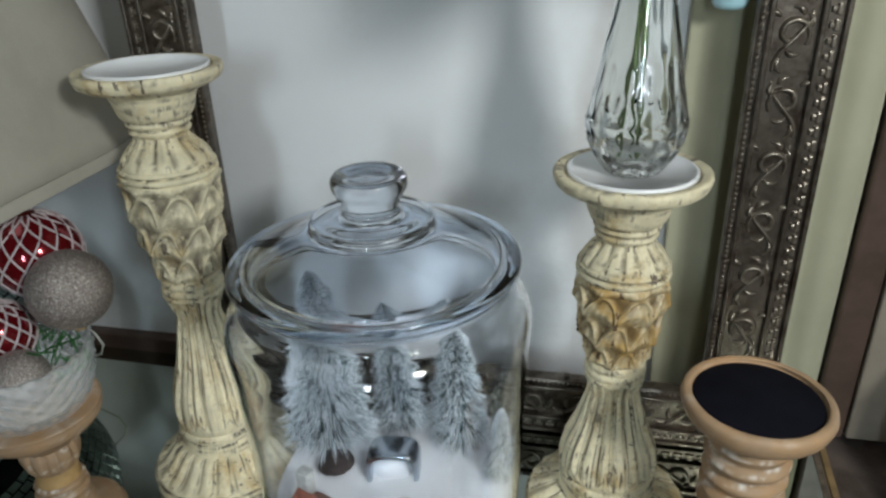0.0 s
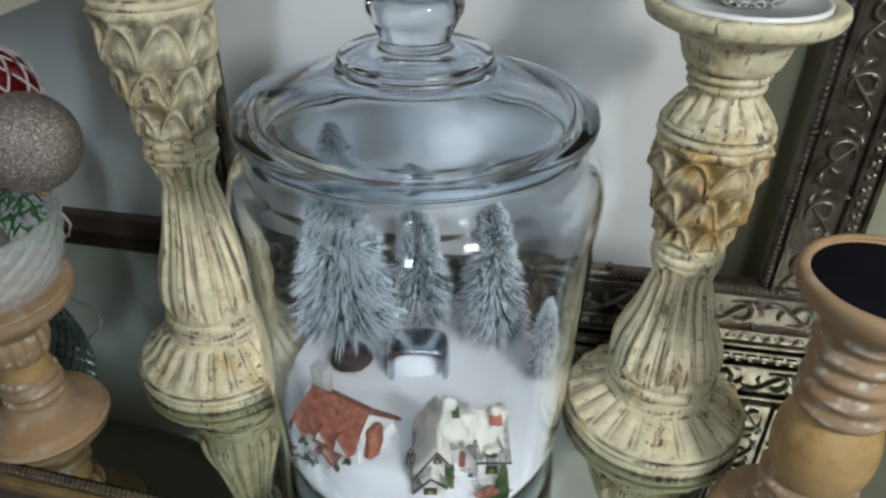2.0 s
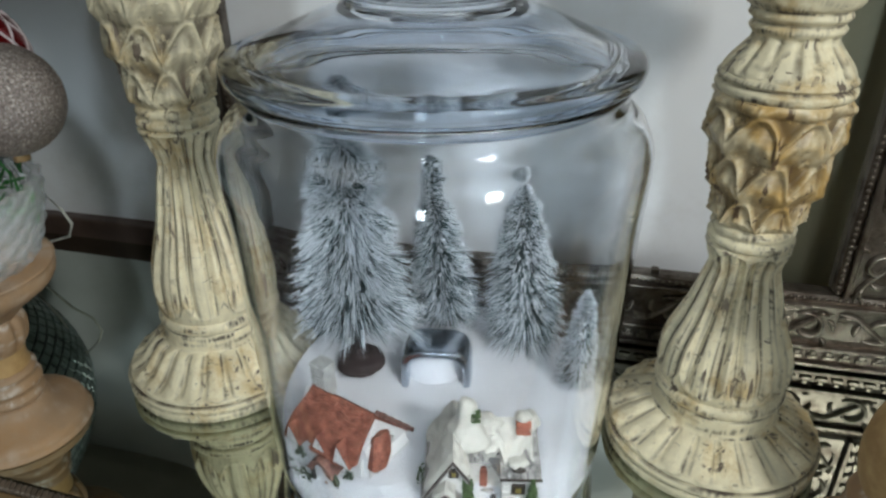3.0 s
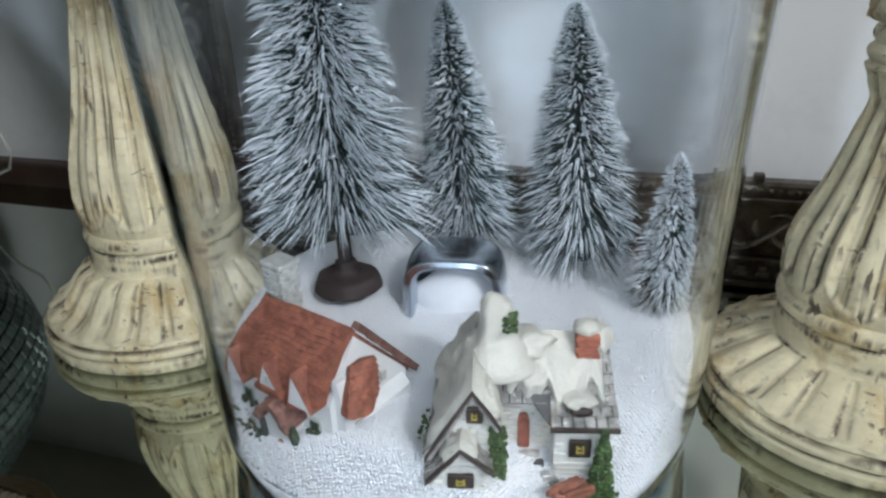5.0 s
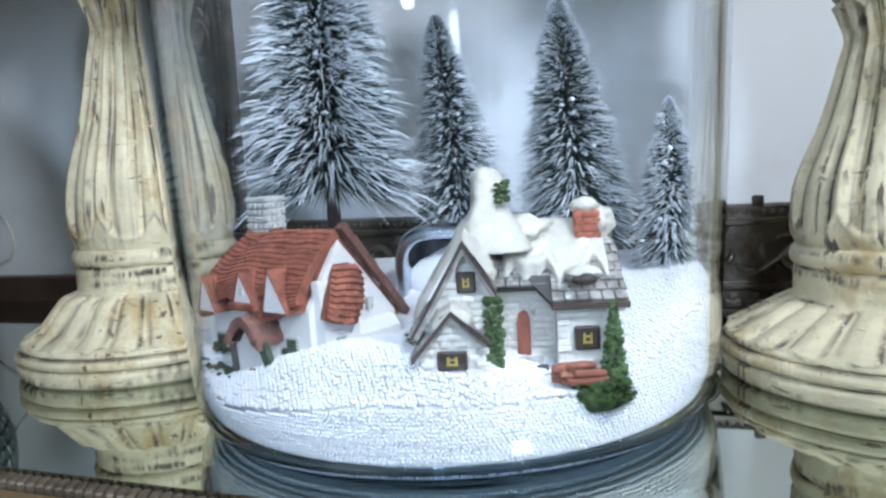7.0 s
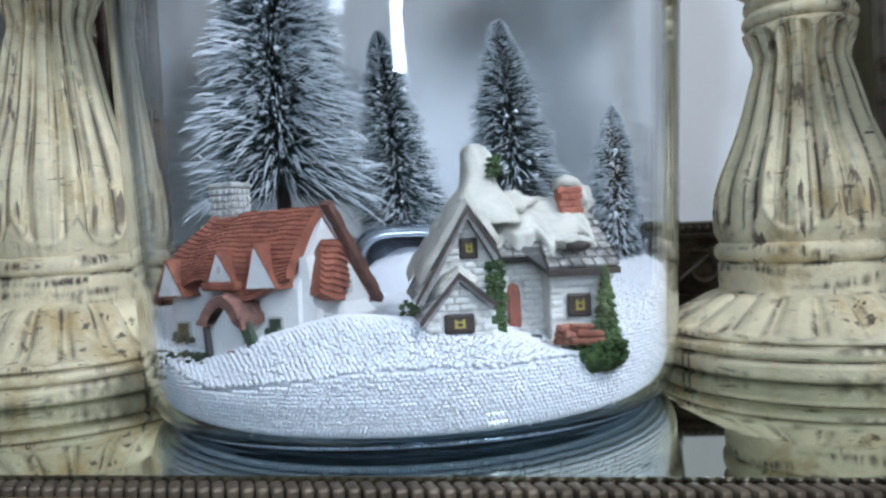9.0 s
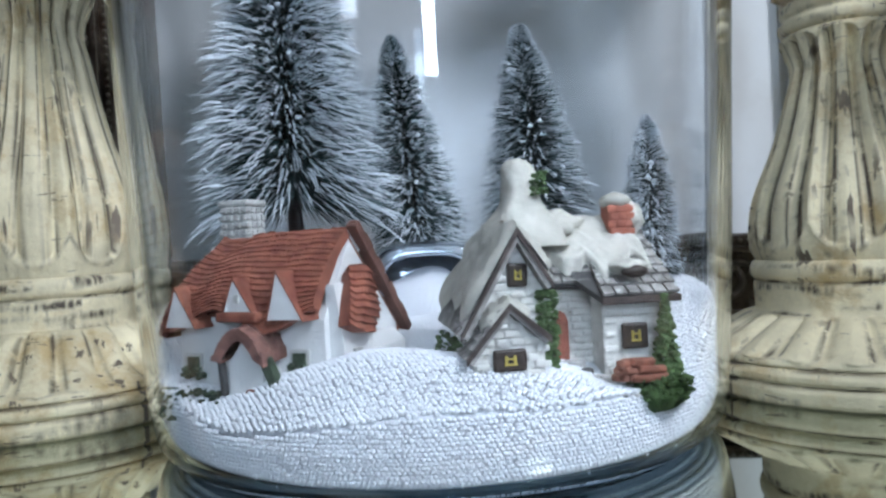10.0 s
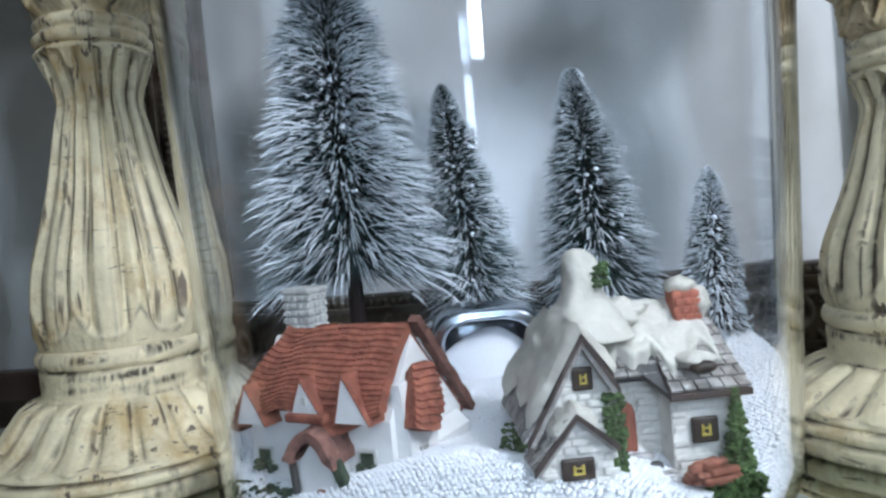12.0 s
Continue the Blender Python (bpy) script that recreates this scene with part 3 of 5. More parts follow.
    lathe("shoulder", dense(rounded([(r_ridge * 0.94, ridge + 0.0040), (r_ridge * 0.84, ridge + (collar - ridge) * 0.45), (r_collar * 0.98, collar - 0.003), (r_collar * 0.98, collar)]), 0.0011), CREAM, ob,
          seg=160, relief=flutes(14, 0.0011, 0.8, 0.2, 0.3, 0.15, 0.15))
    lathe("neck", dense(rounded([(r_collar * 0.97, collar - 0.0005), (r_collar * 1.08, collar + 0.002), (r_collar * 1.0, collar + 0.0042), (r_collar * 1.13, collar + 0.0065), (r_collar * 1.10, collar + 0.009),
                                 (r_collar * 1.28, collar + 0.012), (r_plate * 0.62, plate - 0.0135), (r_plate * 0.86, plate - 0.0095)]), 0.0009), CREAM, ob, seg=192, relief=worn(0.8, (collar + 0.0042, collar + 0.009)))
    lathe("plate", dense([(r_plate * 0.84, plate - 0.0100), (r_plate * 0.96, plate - 0.0072), (r_plate * 0.99, plate - 0.0045), (r_plate, plate - 0.0025), (r_plate * 0.985, plate - 0.0004),
                          (r_plate * 0.955, plate), (r_plate * 0.86, plate - 0.0006), (r_plate * 0.84, plate - 0.0028), (0.0, plate - 0.0030)], 0.0014), CREAM, ob, "wide drip plate with a worn rim", 96, worn(0.8))
    lathe("candle_cup", [(r_plate * 0.70, plate - 0.0029), (r_plate * 0.82, plate - 0.0025), (r_plate * 0.825, plate + 0.0004), (r_plate * 0.80, plate + 0.0008), (r_plate * 0.775, plate + 0.0004), (r_plate * 0.765, plate - 0.0016),
                         (0.0, plate - 0.0018)], WHITE_LINER, ob, "white enamel candle cup", 72)
    return ob


candlestick("candlestick", (-0.1365, 0.031, 0), 10, 0.0515, (0.037, 0.060, 0.153, 0.163, 0.232, 0.254, 0.292), (0.0285, 0.0140, 0.0192, 0.0290, 0.0165, 0.0415),
            "tall cream candlestick with carved leaves, worn and antiqued", False, 0.0)
candlestick("candlestick", (0.134, 0.034, 0), 40, 0.0520, (0.0305, 0.050, 0.117, 0.125, 0.184, 0.203, 0.241), (0.0300, 0.0150, 0.0178, 0.0262, 0.0162, 0.0412),
            "shorter cream candlestick with golden carved leaves holding a bud vase", True, 1.0)

# bud vase on the shorter candlestick
VZ = 0.2395


def facets(a, z, s):
    """Cut diamonds round the foot, long flat panels above."""
    k = smooth(0.02, 0.06, s) * (1 - smooth(0.30, 0.36, s))
    d = abs(((a * 6 / (2 * math.pi) + s * 9) % 1) - 0.5) + abs(((a * 6 / (2 * math.pi) - s * 9) % 1) - 0.5)
    panel = abs(((a * 6 / (2 * math.pi)) % 1) - 0.5) * 2
    up = smooth(0.34, 0.40, s) * (1 - smooth(0.49, 0.52, s))
    return -0.0026 * k * abs(d - 0.5) * 2 - 0.0012 * up * (1 - panel ** 2) * 0.6, 0.0


bud = thing("bud_vase", (0.134, 0.034, VZ), 0, "clear cut-glass bud vase with a green stem, standing on the candlestick", "vase")
vo = rounded([(0.0, 0.0), (0.012, 0.0), (0.0165, 0.0035), (0.0232, 0.014), (0.0262, 0.026), (0.0245, 0.036), (0.0190, 0.062), (0.0140, 0.088), (0.0110, 0.115), (0.0125, 0.135)], 6)
vi = rounded([(0.0113, 0.1345), (0.0094, 0.114), (0.0122, 0.088), (0.0171, 0.062), (0.0222, 0.036), (0.0234, 0.026), (0.0202, 0.0155), (0.0130, 0.0080), (0.0, 0.0070)], 6)
lathe("vase_body", vo + vi, VASE_GLASS, bud, seg=108, relief=facets)
lathe("vase_lip", rounded([(0.0118, 0.1342), (0.0128, 0.1348), (0.0130, 0.1362), (0.0122, 0.1370), (0.0112, 0.1362), (0.0112, 0.1348), (0.0118, 0.1342)], 3), VASE_GLASS, bud, "rolled glass lip", 48)
flower = thing("poinsettia_stem", (0.134, 0.034, VZ + 0.0072), 0, "cream poinsettia on a green stem standing in the bud vase", "flower")
tube("stem", [(0.002, 0, 0.001), (0.001, 0.001, 0.05), (-0.001, 0.0, 0.10), (0.004, -0.006, 0.132), (0.018, -0.026, 0.140), (0.034, -0.045, 0.141)], 0.0020, STEM, flower)
tube("stem", [(-0.004, 0.003, 0.001), (-0.003, 0.002, 0.05), (-0.003, 0.001, 0.10), (0.003, -0.005, 0.132), (0.017, -0.025, 0.138), (0.033, -0.044, 0.139)], 0.0014, STEM, flower)
# bracts spread round a centre that nods out over the rim
centre_ = Vector((0.035, -0.046, 0.142))
facing = Vector((0.52, -0.75, 0.42)).normalized()
right_ = Vector((0, 0, 1)).cross(facing).normalized()
up_ = facing.cross(right_)
for deg, ln in ((-14, 0.078), (22, 0.070), (58, 0.084), (96, 0.074), (132, 0.086), (166, 0.092), (190, 0.088), (204, 0.070), (40, 0.044), (115, 0.042), (180, 0.046)):
    d = right_ * math.cos(radians(deg)) + up_ * math.sin(radians(deg))
    sd = d.cross(facing).normalized()
    bm = bmesh.new()
    pts = []
    for i in range(9):
        t = i / 8
        w = 0.0130 * math.sin(math.pi * min(1, t * 0.94 + 0.03)) ** 0.9 * ln / 0.085
        c = centre_ + d * (0.004 + ln * t) + facing * (0.010 * math.sin(2.6 * t) + (0.006 if ln < 0.05 else 0.0))
        pts.append([bm.verts.new(c + sd * (w * k) + facing * (0.0022 * abs(k))) for k in (-1, -0.5, 0, 0.5, 1)])
    for p, q in zip(pts, pts[1:]):
        for k in range(4):
            bm.faces.new((p[k], p[k + 1], q[k + 1], q[k]))
    bmesh.ops.solidify(bm, geom=bm.faces[:], thickness=0.0006)
    part("petal", bm, PETAL, flower, "", True)

# ---- wooden pillar holders ----
holder = thing("pillar_holder", (0.197, -0.037, 0), 0, "turned natural wood pillar candle holder with a black felt top", "candle holder", "wooden pillar holders")
lathe("base", dense(rounded([(0.0, 0.0), (0.036, 0.0), (0.0372, 0.002), (0.0365, 0.006), (0.0335, 0.0085), (0.031, 0.0095), (0.025, 0.0125), (0.021, 0.017)], 3), 0.0015), BARE_WOOD, holder, seg=72, relief=worn(0.3))
lathe("ringed_foot", dense(rounded([(0.019, 0.0165), (0.0215, 0.020), (0.0185, 0.024), (0.0225, 0.029), (0.0195, 0.034), (0.0220, 0.039), (0.0170, 0.044)]), 0.001), BARE_WOOD, holder, "turned rings rubbed with white", 72, worn(1.0))
lathe("bulb", rounded([(0.0165, 0.043), (0.0205, 0.050), (0.0225, 0.062), (0.0210, 0.076), (0.0165, 0.087)], 5), HONEY_WOOD, holder, "honey coloured bulb", 72)
lathe("ringed_neck", dense(rounded([(0.0165, 0.086), (0.0208, 0.091), (0.0185, 0.096), (0.0205, 0.101), (0.0178, 0.106), (0.0205, 0.111), (0.0180, 0.116), (0.0205, 0.121), (0.0182, 0.126), (0.0205, 0.131), (0.0195, 0.137)]), 0.001), BARE_WOOD,
      holder, "turned rings rubbed with white", 72, worn(1.0))
lathe("cup_rim", dense(rounded([(0.0190, 0.1355), (0.0255, 0.1400), (0.0320, 0.1450), (0.0345, 0.1500), (0.0345, 0.1540), (0.0325, 0.1558), (0.0300, 0.1553), (0.0292, 0.1528), (0.0, 0.1525)], 3), 0.002), BARE_WOOD, holder, seg=72, relief=worn(0.25))
lathe("felt_pad", [(0.0, 0.1520), (0.0292, 0.1520), (0.0294, 0.1535), (0.0286, 0.1540), (0.0, 0.1540)], BLACK, holder, "black felt pad", 64)

HX, HY = -0.218, -0.0375
low = thing("pillar_holder", (HX, HY, 0), 0, "short pale wooden pillar holder carrying a glass bowl of baubles", "candle holder", "wooden pillar holders")
lathe("base", dense(rounded([(0.0, 0.0), (0.0325, 0.0), (0.0335, 0.002), (0.0330, 0.006), (0.0300, 0.0085), (0.0265, 0.0105), (0.020, 0.0150), (0.0165, 0.0195)], 3), 0.0015), BARE_WOOD, low, seg=72, relief=worn(0.3))
lathe("ringed_foot", dense(rounded([(0.0150, 0.019), (0.0168, 0.022), (0.0150, 0.025), (0.0170, 0.029), (0.0150, 0.0325), (0.0160, 0.036), (0.0130, 0.039)]), 0.001), BARE_WOOD, low, "turned rings rubbed with white", 72, worn(1.2))
lathe("stem", rounded([(0.0140, 0.038), (0.0132, 0.044), (0.0140, 0.050)], 4), HONEY_WOOD, low, seg=48)
lathe("scalloped_collar", dense(rounded([(0.0140, 0.049), (0.0165, 0.054), (0.0178, 0.062), (0.0160, 0.068)]), 0.001), BARE_WOOD, low, "scalloped collar rubbed with white", 96, flutes(12, 0.0014, 0.0, 0, 0.35, 0.1, 0.1))
lathe("plate", dense(rounded([(0.0155, 0.067), (0.0220, 0.074), (0.0340, 0.083), (0.0375, 0.088), (0.0375, 0.093), (0.0350, 0.0950), (0.0, 0.0950)], 3), 0.002), BARE_WOOD, low, seg=72, relief=worn(0.3))

bowl = thing("crystal_bowl", (HX, HY, 0.0953), 0, "footed pressed-glass bowl standing on the wooden holder", "bowl")


def pressed(a, z, s):
    return 0.0012 * math.cos(18 * a) * math.cos(z * 700), 0.0


lathe("bowl_body", dense(rounded([(0.0, 0.0), (0.026, 0.0), (0.033, 0.004), (0.0385, 0.018), (0.0415, 0.034), (0.0418, 0.040)], 4) + [(0.0385, 0.040)] + rounded([(0.0380, 0.034), (0.035, 0.016), (0.029, 0.007), (0.0, 0.006)], 4), 0.0014),
      PRESSED, bowl, seg=108, relief=pressed).visible_shadow = False


def bauble(c, r, lattice, label, turn):
    ob = thing("bauble", (c[0], c[1], c[2] - r), turn, label, "ornament", "baubles in the bowl")
    bm = bmesh.new()
    bmesh.ops.create_uvsphere(bm, u_segments=48, v_segments=32, radius=r, matrix=Matrix.Translation((0, 0, r)))
    part("ball", bm, RED_BALL if lattice else GLITTER, ob, "", True)
    lathe("cap", [(0.0, -0.003), (0.0035, -0.003), (0.0035, 0.0006), (0.0, 0.0010)], GILT, ob, "gold cap", 20)
    if lattice:
        for s in (1, -1):
            for k in range(13):
                pts = []
                for i in range(25):
                    t = -1.35 + 2.7 * i / 24
                    a = 2 * math.pi * k / 13 + s * t * 0.75
                    pts.append((r * 1.004 * math.cos(t) * math.cos(a), r * 1.004 * math.cos(t) * math.sin(a), r + r * 1.004 * math.sin(t)))
                tube("glitter_line", pts, 0.0007, LATTICE, ob, "white glitter line", 6)
    return ob


bauble((-0.223, 0.004, 0.181), 0.0275, True, "red glass bauble with a white glitter lattice", 20)
bauble((-0.183, -0.021, 0.172), 0.0238, False, "champagne bauble covered in glitter", 0)
bauble((-0.233, -0.031, 0.143), 0.0205, True, "small dark red bauble with a white lattice", 60)
bauble((-0.205, -0.052, 0.1285), 0.0165, False, "silver grey glitter bauble low in the bowl", 0)
bm = bmesh.new()
rng = random.Random(5)
for k in range(90):
    a, q = rng.uniform(0, 6.28), rng.uniform(0.006, 0.030)
    box(bm, (q * math.cos(a), q * math.sin(a), rng.uniform(0, 0.026)), (0.009, 0.0006, 0.0010), Euler((rng.uniform(0, 6), rng.uniform(0, 6), rng.uniform(0, 6))).to_matrix().to_4x4())
tagged(part("tinsel", bm, TINSEL, None), "green tinsel sprig tucked between the baubles", "tinsel", "", "stuff").location = (HX + 0.008, HY + 0.006, 0.118)

# ---- table lamp: a squat mosaic body under a wide shade ----
LX, LY, LR, LH, LZ = -0.428, -0.018, 0.174, 0.100, 0.082
lamp = thing("table_lamp", (LX, LY, 0), 0, "table lamp with a dark mosaic body and wide beige linen shade", "lamp")
lathe("foot", rounded([(0.0, 0.0), (0.058, 0.0), (0.061, 0.003), (0.060, 0.009), (0.056, 0.0135)], 3), BROWN, lamp, seg=72)


def body_radius(z):
    return LR * math.sqrt(max(0.0, 1 - ((z - LZ) / LH) ** 2))


globe = lathe("globe", [(0.0, 0.012)] + [(body_radius(0.012 + 0.168 * i / 60), 0.012 + 0.168 * i / 60) for i in range(61)] + [(0.0, 0.180)], GROUT, lamp, "dark grouted globe covered in small tiles", 120)
tube("neck", [(0, 0, 0.178), (0, 0, 0.235), (0, 0, 0.42)], [0.022, 0.012, 0.006], BROWN, lamp)
tube("cord", [(0.080, 0.130, 0.016), (0.105, 0.124, 0.040), (0.120, 0.120, 0.064), (0.128, 0.118, 0.068), (0.142, 0.118, 0.054), (0.147, 0.118, 0.044), (0.142, 0.118, 0.034), (0.126, 0.119, 0.028), (0.100, 0.124, 0.012), (0.070, 0.128, 0.004)],
     0.0010, CORD, lamp, "pale clear cord")


def shade_skin(name, inset, mat, parent, label, z0, z1):
    """A tapered shade with a rounded oblong outline."""
    verts, faces, n, rows = [], [], 96, 14
    for side in (0, 1):
        for i in range(rows + 1):
            t = i / rows
            z = z0 + (z1 - z0) * t
            k = (z - 0.231) / 0.229
            hx, hy = 0.2490 - SLOPE * k - inset - 0.0010 * side, 0.1730 - 0.058 * k - inset - 0.0010 * side
            for j in range(n):
                a = 2 * math.pi * j / n
                c, q = math.cos(a), math.sin(a)
                g = (abs(c) ** 4 + abs(q) ** 4) ** -0.25
                verts.append((hx * c * g, hy * q * g, z))
    m = (rows + 1) * n
    for i in range(rows):
        for j in range(n):
            k = (j + 1) % n
            faces.append((i * n + j, i * n + k, (i + 1) * n + k, (i + 1) * n + j))
            faces.append((m + i * n + k, m + i * n + j, m + (i + 1) * n + j, m + (i + 1) * n + k))
    for j in range(n):
        k = (j + 1) % n
        faces.append((j, m + j, m + k, k))
        faces.append((rows * n + k, m + rows * n + k, m + rows * n + j, rows * n + j))
    return raw(name, verts, faces, mat, parent, label, True)


SLOPE = 0.060
shade = shade_skin("shade", 0.0, LINEN, lamp, "beige linen shade", 0.231, 0.46)
shade_skin("shade_hem", -0.0014, LINEN, shade, "", 0.2305, 0.2375)
for yaw_ in (0, 90):
    reach = 0.170 if yaw_ == 0 else 0.112
    c_, q_ = math.cos(radians(yaw_)), math.sin(radians(yaw_))
    tube("shade_spoke", [(-reach * c_, -reach * q_, 0.450), (0, 0, 0.4205), (reach * c_, reach * q_, 0.450)], 0.0015, GILT, lamp)

# ---- at the wall to the right ----
post = thing("window_casing", (0.281, 0.150, 0), 0, "dark brown wooden casing with a greige board beside it", "window trim", "", "structure")
part("post", boxed((0.016, 0.0, 0.33), (0.022, 0.030, 0.66), None, 0.002), BROWN, post)
part("board", boxed((0.050, -0.004, 0.33), (0.042, 0.022, 0.66), None, 0.002), GREIGE, post)
part("edge_strip", boxed((0.077, -0.006, 0.33), (0.008, 0.024, 0.66), None, 0.001), BROWN, post)
basket = thing("woven_basket", (0.395, 0.06, -0.0128), 0, "dark and pale woven cane basket beside the tray", "basket")
for i in range(9):
    z = 0.004 + i * 0.0125
    bm = bmesh.new()
    for k in range(30):
        a = 2 * math.pi * k / 30
        rr = 0.062 + (0.0015 if (k + i) % 2 else -0.001)
        box(bm, (rr * math.cos(a), rr * math.sin(a), z + 0.005), (0.0028, 0.0122, 0.0105), Matrix.Rotation(a, 4, "Z"), 0.0008)
    part("cane_row", bm, CANE_A if i % 2 else CANE_B, basket)
part("basket_floor", boxed((0, 0, 0.002), (0.08, 0.08, 0.004)), CANE_B, basket)
drop = thing("glass_drop", (0.186, 0.128, 0.3075), 0, "pale blue glass drop hanging beside the frame", "ornament")
lathe("drop_body", rounded([(0.0, 0.0), (0.0085, 0.002), (0.0105, 0.008), (0.008, 0.018), (0.002, 0.034)], 4), PALEBLUE, drop, seg=24)
tube("thread", [(0, 0, 0.033), (0.0, 0.012, 0.18), (0, 0.027, 0.30)], 0.0005, PALEBLUE, drop)

# ---- the glass jar ----
jar = thing("glass_jar", (0, 0, 0.0004), 0, "large clear glass jar with a snow village inside", "jar")
outer = rounded([(0.0, 0.0012), (0.064, 0.0010), (0.0700, 0.0), (0.0735, 0.0008), (0.0768, 0.0042), (0.0785, 0.0105), (0.0797, 0.022), (0.0815, 0.055), (0.0832, 0.095), (0.0850, 0.135), (0.0862, 0.155),
                 (0.0855, 0.1655), (0.0815, 0.1740), (0.0765, 0.1782), (0.0742, 0.1815), (0.0742, 0.1860), (0.0762, 0.1880), (0.0765, 0.1895)], 5)
inner = rounded([(0.0735, 0.1898), (0.0715, 0.1880), (0.0708, 0.1815), (0.0725, 0.1770), (0.0785, 0.1715), (0.0820, 0.1645), (0.0828, 0.155), (0.0817, 0.135), (0.0800, 0.095), (0.0783, 0.055), (0.0765, 0.022),
                 (0.0758, 0.0120), (0.0742, 0.0060), (0.0708, 0.0032), (0.064, 0.0027), (0.0, 0.0027)], 5)
body = lathe("jar_body", outer + inner, GLASS, jar, seg=128)
body.visible_shadow = False


def edge_tint(ob, test):
    """Thick glass at a foot or rim shows its blue tint."""
    ob.data.materials.append(BLUE_GLASS)
    for p in ob.data.polygons:
        if test(math.hypot(p.center.x, p.center.y), p.center.z):
            p.material_index = 1


edge_tint(body, lambda q, z: z < 0.0040 and q > 0.066)
lid_out = rounded([(0.0795, 0.1925), (0.0800, 0.1950), (0.0790, 0.1975), (0.0745, 0.1992), (0.070, 0.2000), (0.060, 0.2045), (0.045, 0.2110), (0.0340, 0.2152)], 5)
lid_knob = rounded([(0.0330, 0.2165), (0.0335, 0.2190), (0.0310, 0.2208), (0.0200, 0.2215), (0.0158, 0.2232), (0.0150, 0.2265), (0.0175, 0.2325), (0.0200, 0.2375), (0.0200, 0.2420), (0.0175, 0.2448), (0.0120, 0.2450), (0.0085, 0.2432), (0.0, 0.2428)], 5)
lid_in = rounded([(0.0, 0.2128), (0.028, 0.2118), (0.044, 0.2070), (0.058, 0.2005), (0.066, 0.1960), (0.0692, 0.1925), (0.0690, 0.1860), (0.0700, 0.1856), (0.0712, 0.1905), (0.0780, 0.1910), (0.0795, 0.1925)], 5)
lathe("lid", lid_in + lid_out + lid_knob, LID_GLASS, jar, "domed glass lid with a round knob", 128)
edge_tint(bpy.data.objects["lid"], lambda q, z: q > 0.0745 and z < 0.1990)

# ---- snow beads ----


def inner_radius(z):
    for (r0, z0), (r1, z1) in zip(((0.064, 0.0029), (0.0708, 0.0034), (0.0742, 0.0062), (0.0758, 0.0122), (0.0765, 0.022), (0.0783, 0.055)), ((0.0708, 0.0034), (0.0742, 0.0062), (0.0758, 0.0122), (0.0765, 0.022), (0.0783, 0.055), (0.0800, 0.095))):
        if z <= z1:
            return r0 + (r1 - r0) * max(0.0, z - z0) / (z1 - z0)
    return 0.08


def snow_height(x, y):
    side = smooth(0.018, 0.048, x) + smooth(0.022, 0.048, -x)
    at_glass = 0.0062 + 0.0120 * math.exp(-((x - 0.002) / 0.034) ** 2)
    ramp_end = -0.0600 + 0.012 * smooth(0.022, 0.048, -x)
    h = at_glass + (0.0252 - at_glass) * smooth(-0.0775, ramp_end, y) * (1 - 0.25 * side * (1 - smooth(-0.05, -0.03, y))) + 0.0085 * smooth(-0.04, 0.05, y)
    h += 0.0035 * math.exp(-((x + 0.004) / 0.018) ** 2 - ((y + 0.060) / 0.012) ** 2)
    h += 0.0080 * smooth(0.035, 0.078, x) * smooth(-0.07, -0.03, y) + 0.004 * smooth(0.03, 0.075, -x) * smooth(-0.06, -0.03, y)
    h += 0.0032 * math.exp(-((x - 0.017) / 0.014) ** 2 - ((y + 0.067) / 0.009) ** 2)
    h -= 0.0030 * math.exp(-((x - 0.044) / 0.013) ** 2 - ((y + 0.056) / 0.010) ** 2)
    return h + 0.0016 * noise.noise(Vector((x * 40, y * 40, 0)))


bed_v, bed_f, RN, TN = [(0, 0, snow_height(0, 0) - 0.0001)], [], 26, 96
for i in range(1, RN + 1):
    for j in range(TN):
        a = 2 * math.pi * j / TN
        q = i / RN
        z = snow_height(0.0765 * q * math.cos(a), 0.0765 * q * math.sin(a))
        rr = q * (inner_radius(z) - 0.0013)
        bed_v.append((rr * math.cos(a), rr * math.sin(a), z - 0.0001))
for zz in (0.0160, 0.0100, 0.0060, 0.0035):
    for j in range(TN):
        a = 2 * math.pi * j / TN
        top = bed_v[1 + (RN - 1) * TN + j][2]
        z = min(top, zz)
        bed_v.append(((inner_radius(z) - 0.0015) * math.cos(a), (inner_radius(z) - 0.0015) * math.sin(a), z))
for j in range(TN):
    bed_f.append((0, 1 + j, 1 + (j + 1) % TN))
for i in range(RN + 3):
    for j in range(TN):
        k = (j + 1) % TN
        bed_f.append((1 + i * TN + j, 1 + (i + 1) * TN + j, 1 + (i + 1) * TN + k, 1 + i * TN + k))
bed_f.append(tuple(1 + (RN + 3) * TN + j for j in range(TN))[::-1])
tagged(raw("snow_bed", bed_v, bed_f, SNOW_BED, None, "", True), "bed of artificial snow inside the jar", "snow", "", "stuff")


def icosphere(div):
    bm = bmesh.new()
    bmesh.ops.create_icosphere(bm, subdivisions=div, radius=1.0)
    v = np.array([tuple(p.co) for p in bm.verts])
    f = np.array([[q.index for q in p.verts] for p in bm.faces])
    bm.free()
    return v, f


def scatter(name, centres, radii, div, mat, label, category):
    v, f = icosphere(div)
    C, R = np.array(centres), np.array(radii)
    V = (v[None, :, :] * R[:, None, None] + C[:, None, :]).reshape(-1, 3)
    F = (f[None, :, :] + (np.arange(len(C)) * len(v))[:, None, None]).reshape(-1, 3)
    return tagged(raw(name, V.tolist(), F.tolist(), mat, None, "", True), label, category, "", "stuff")


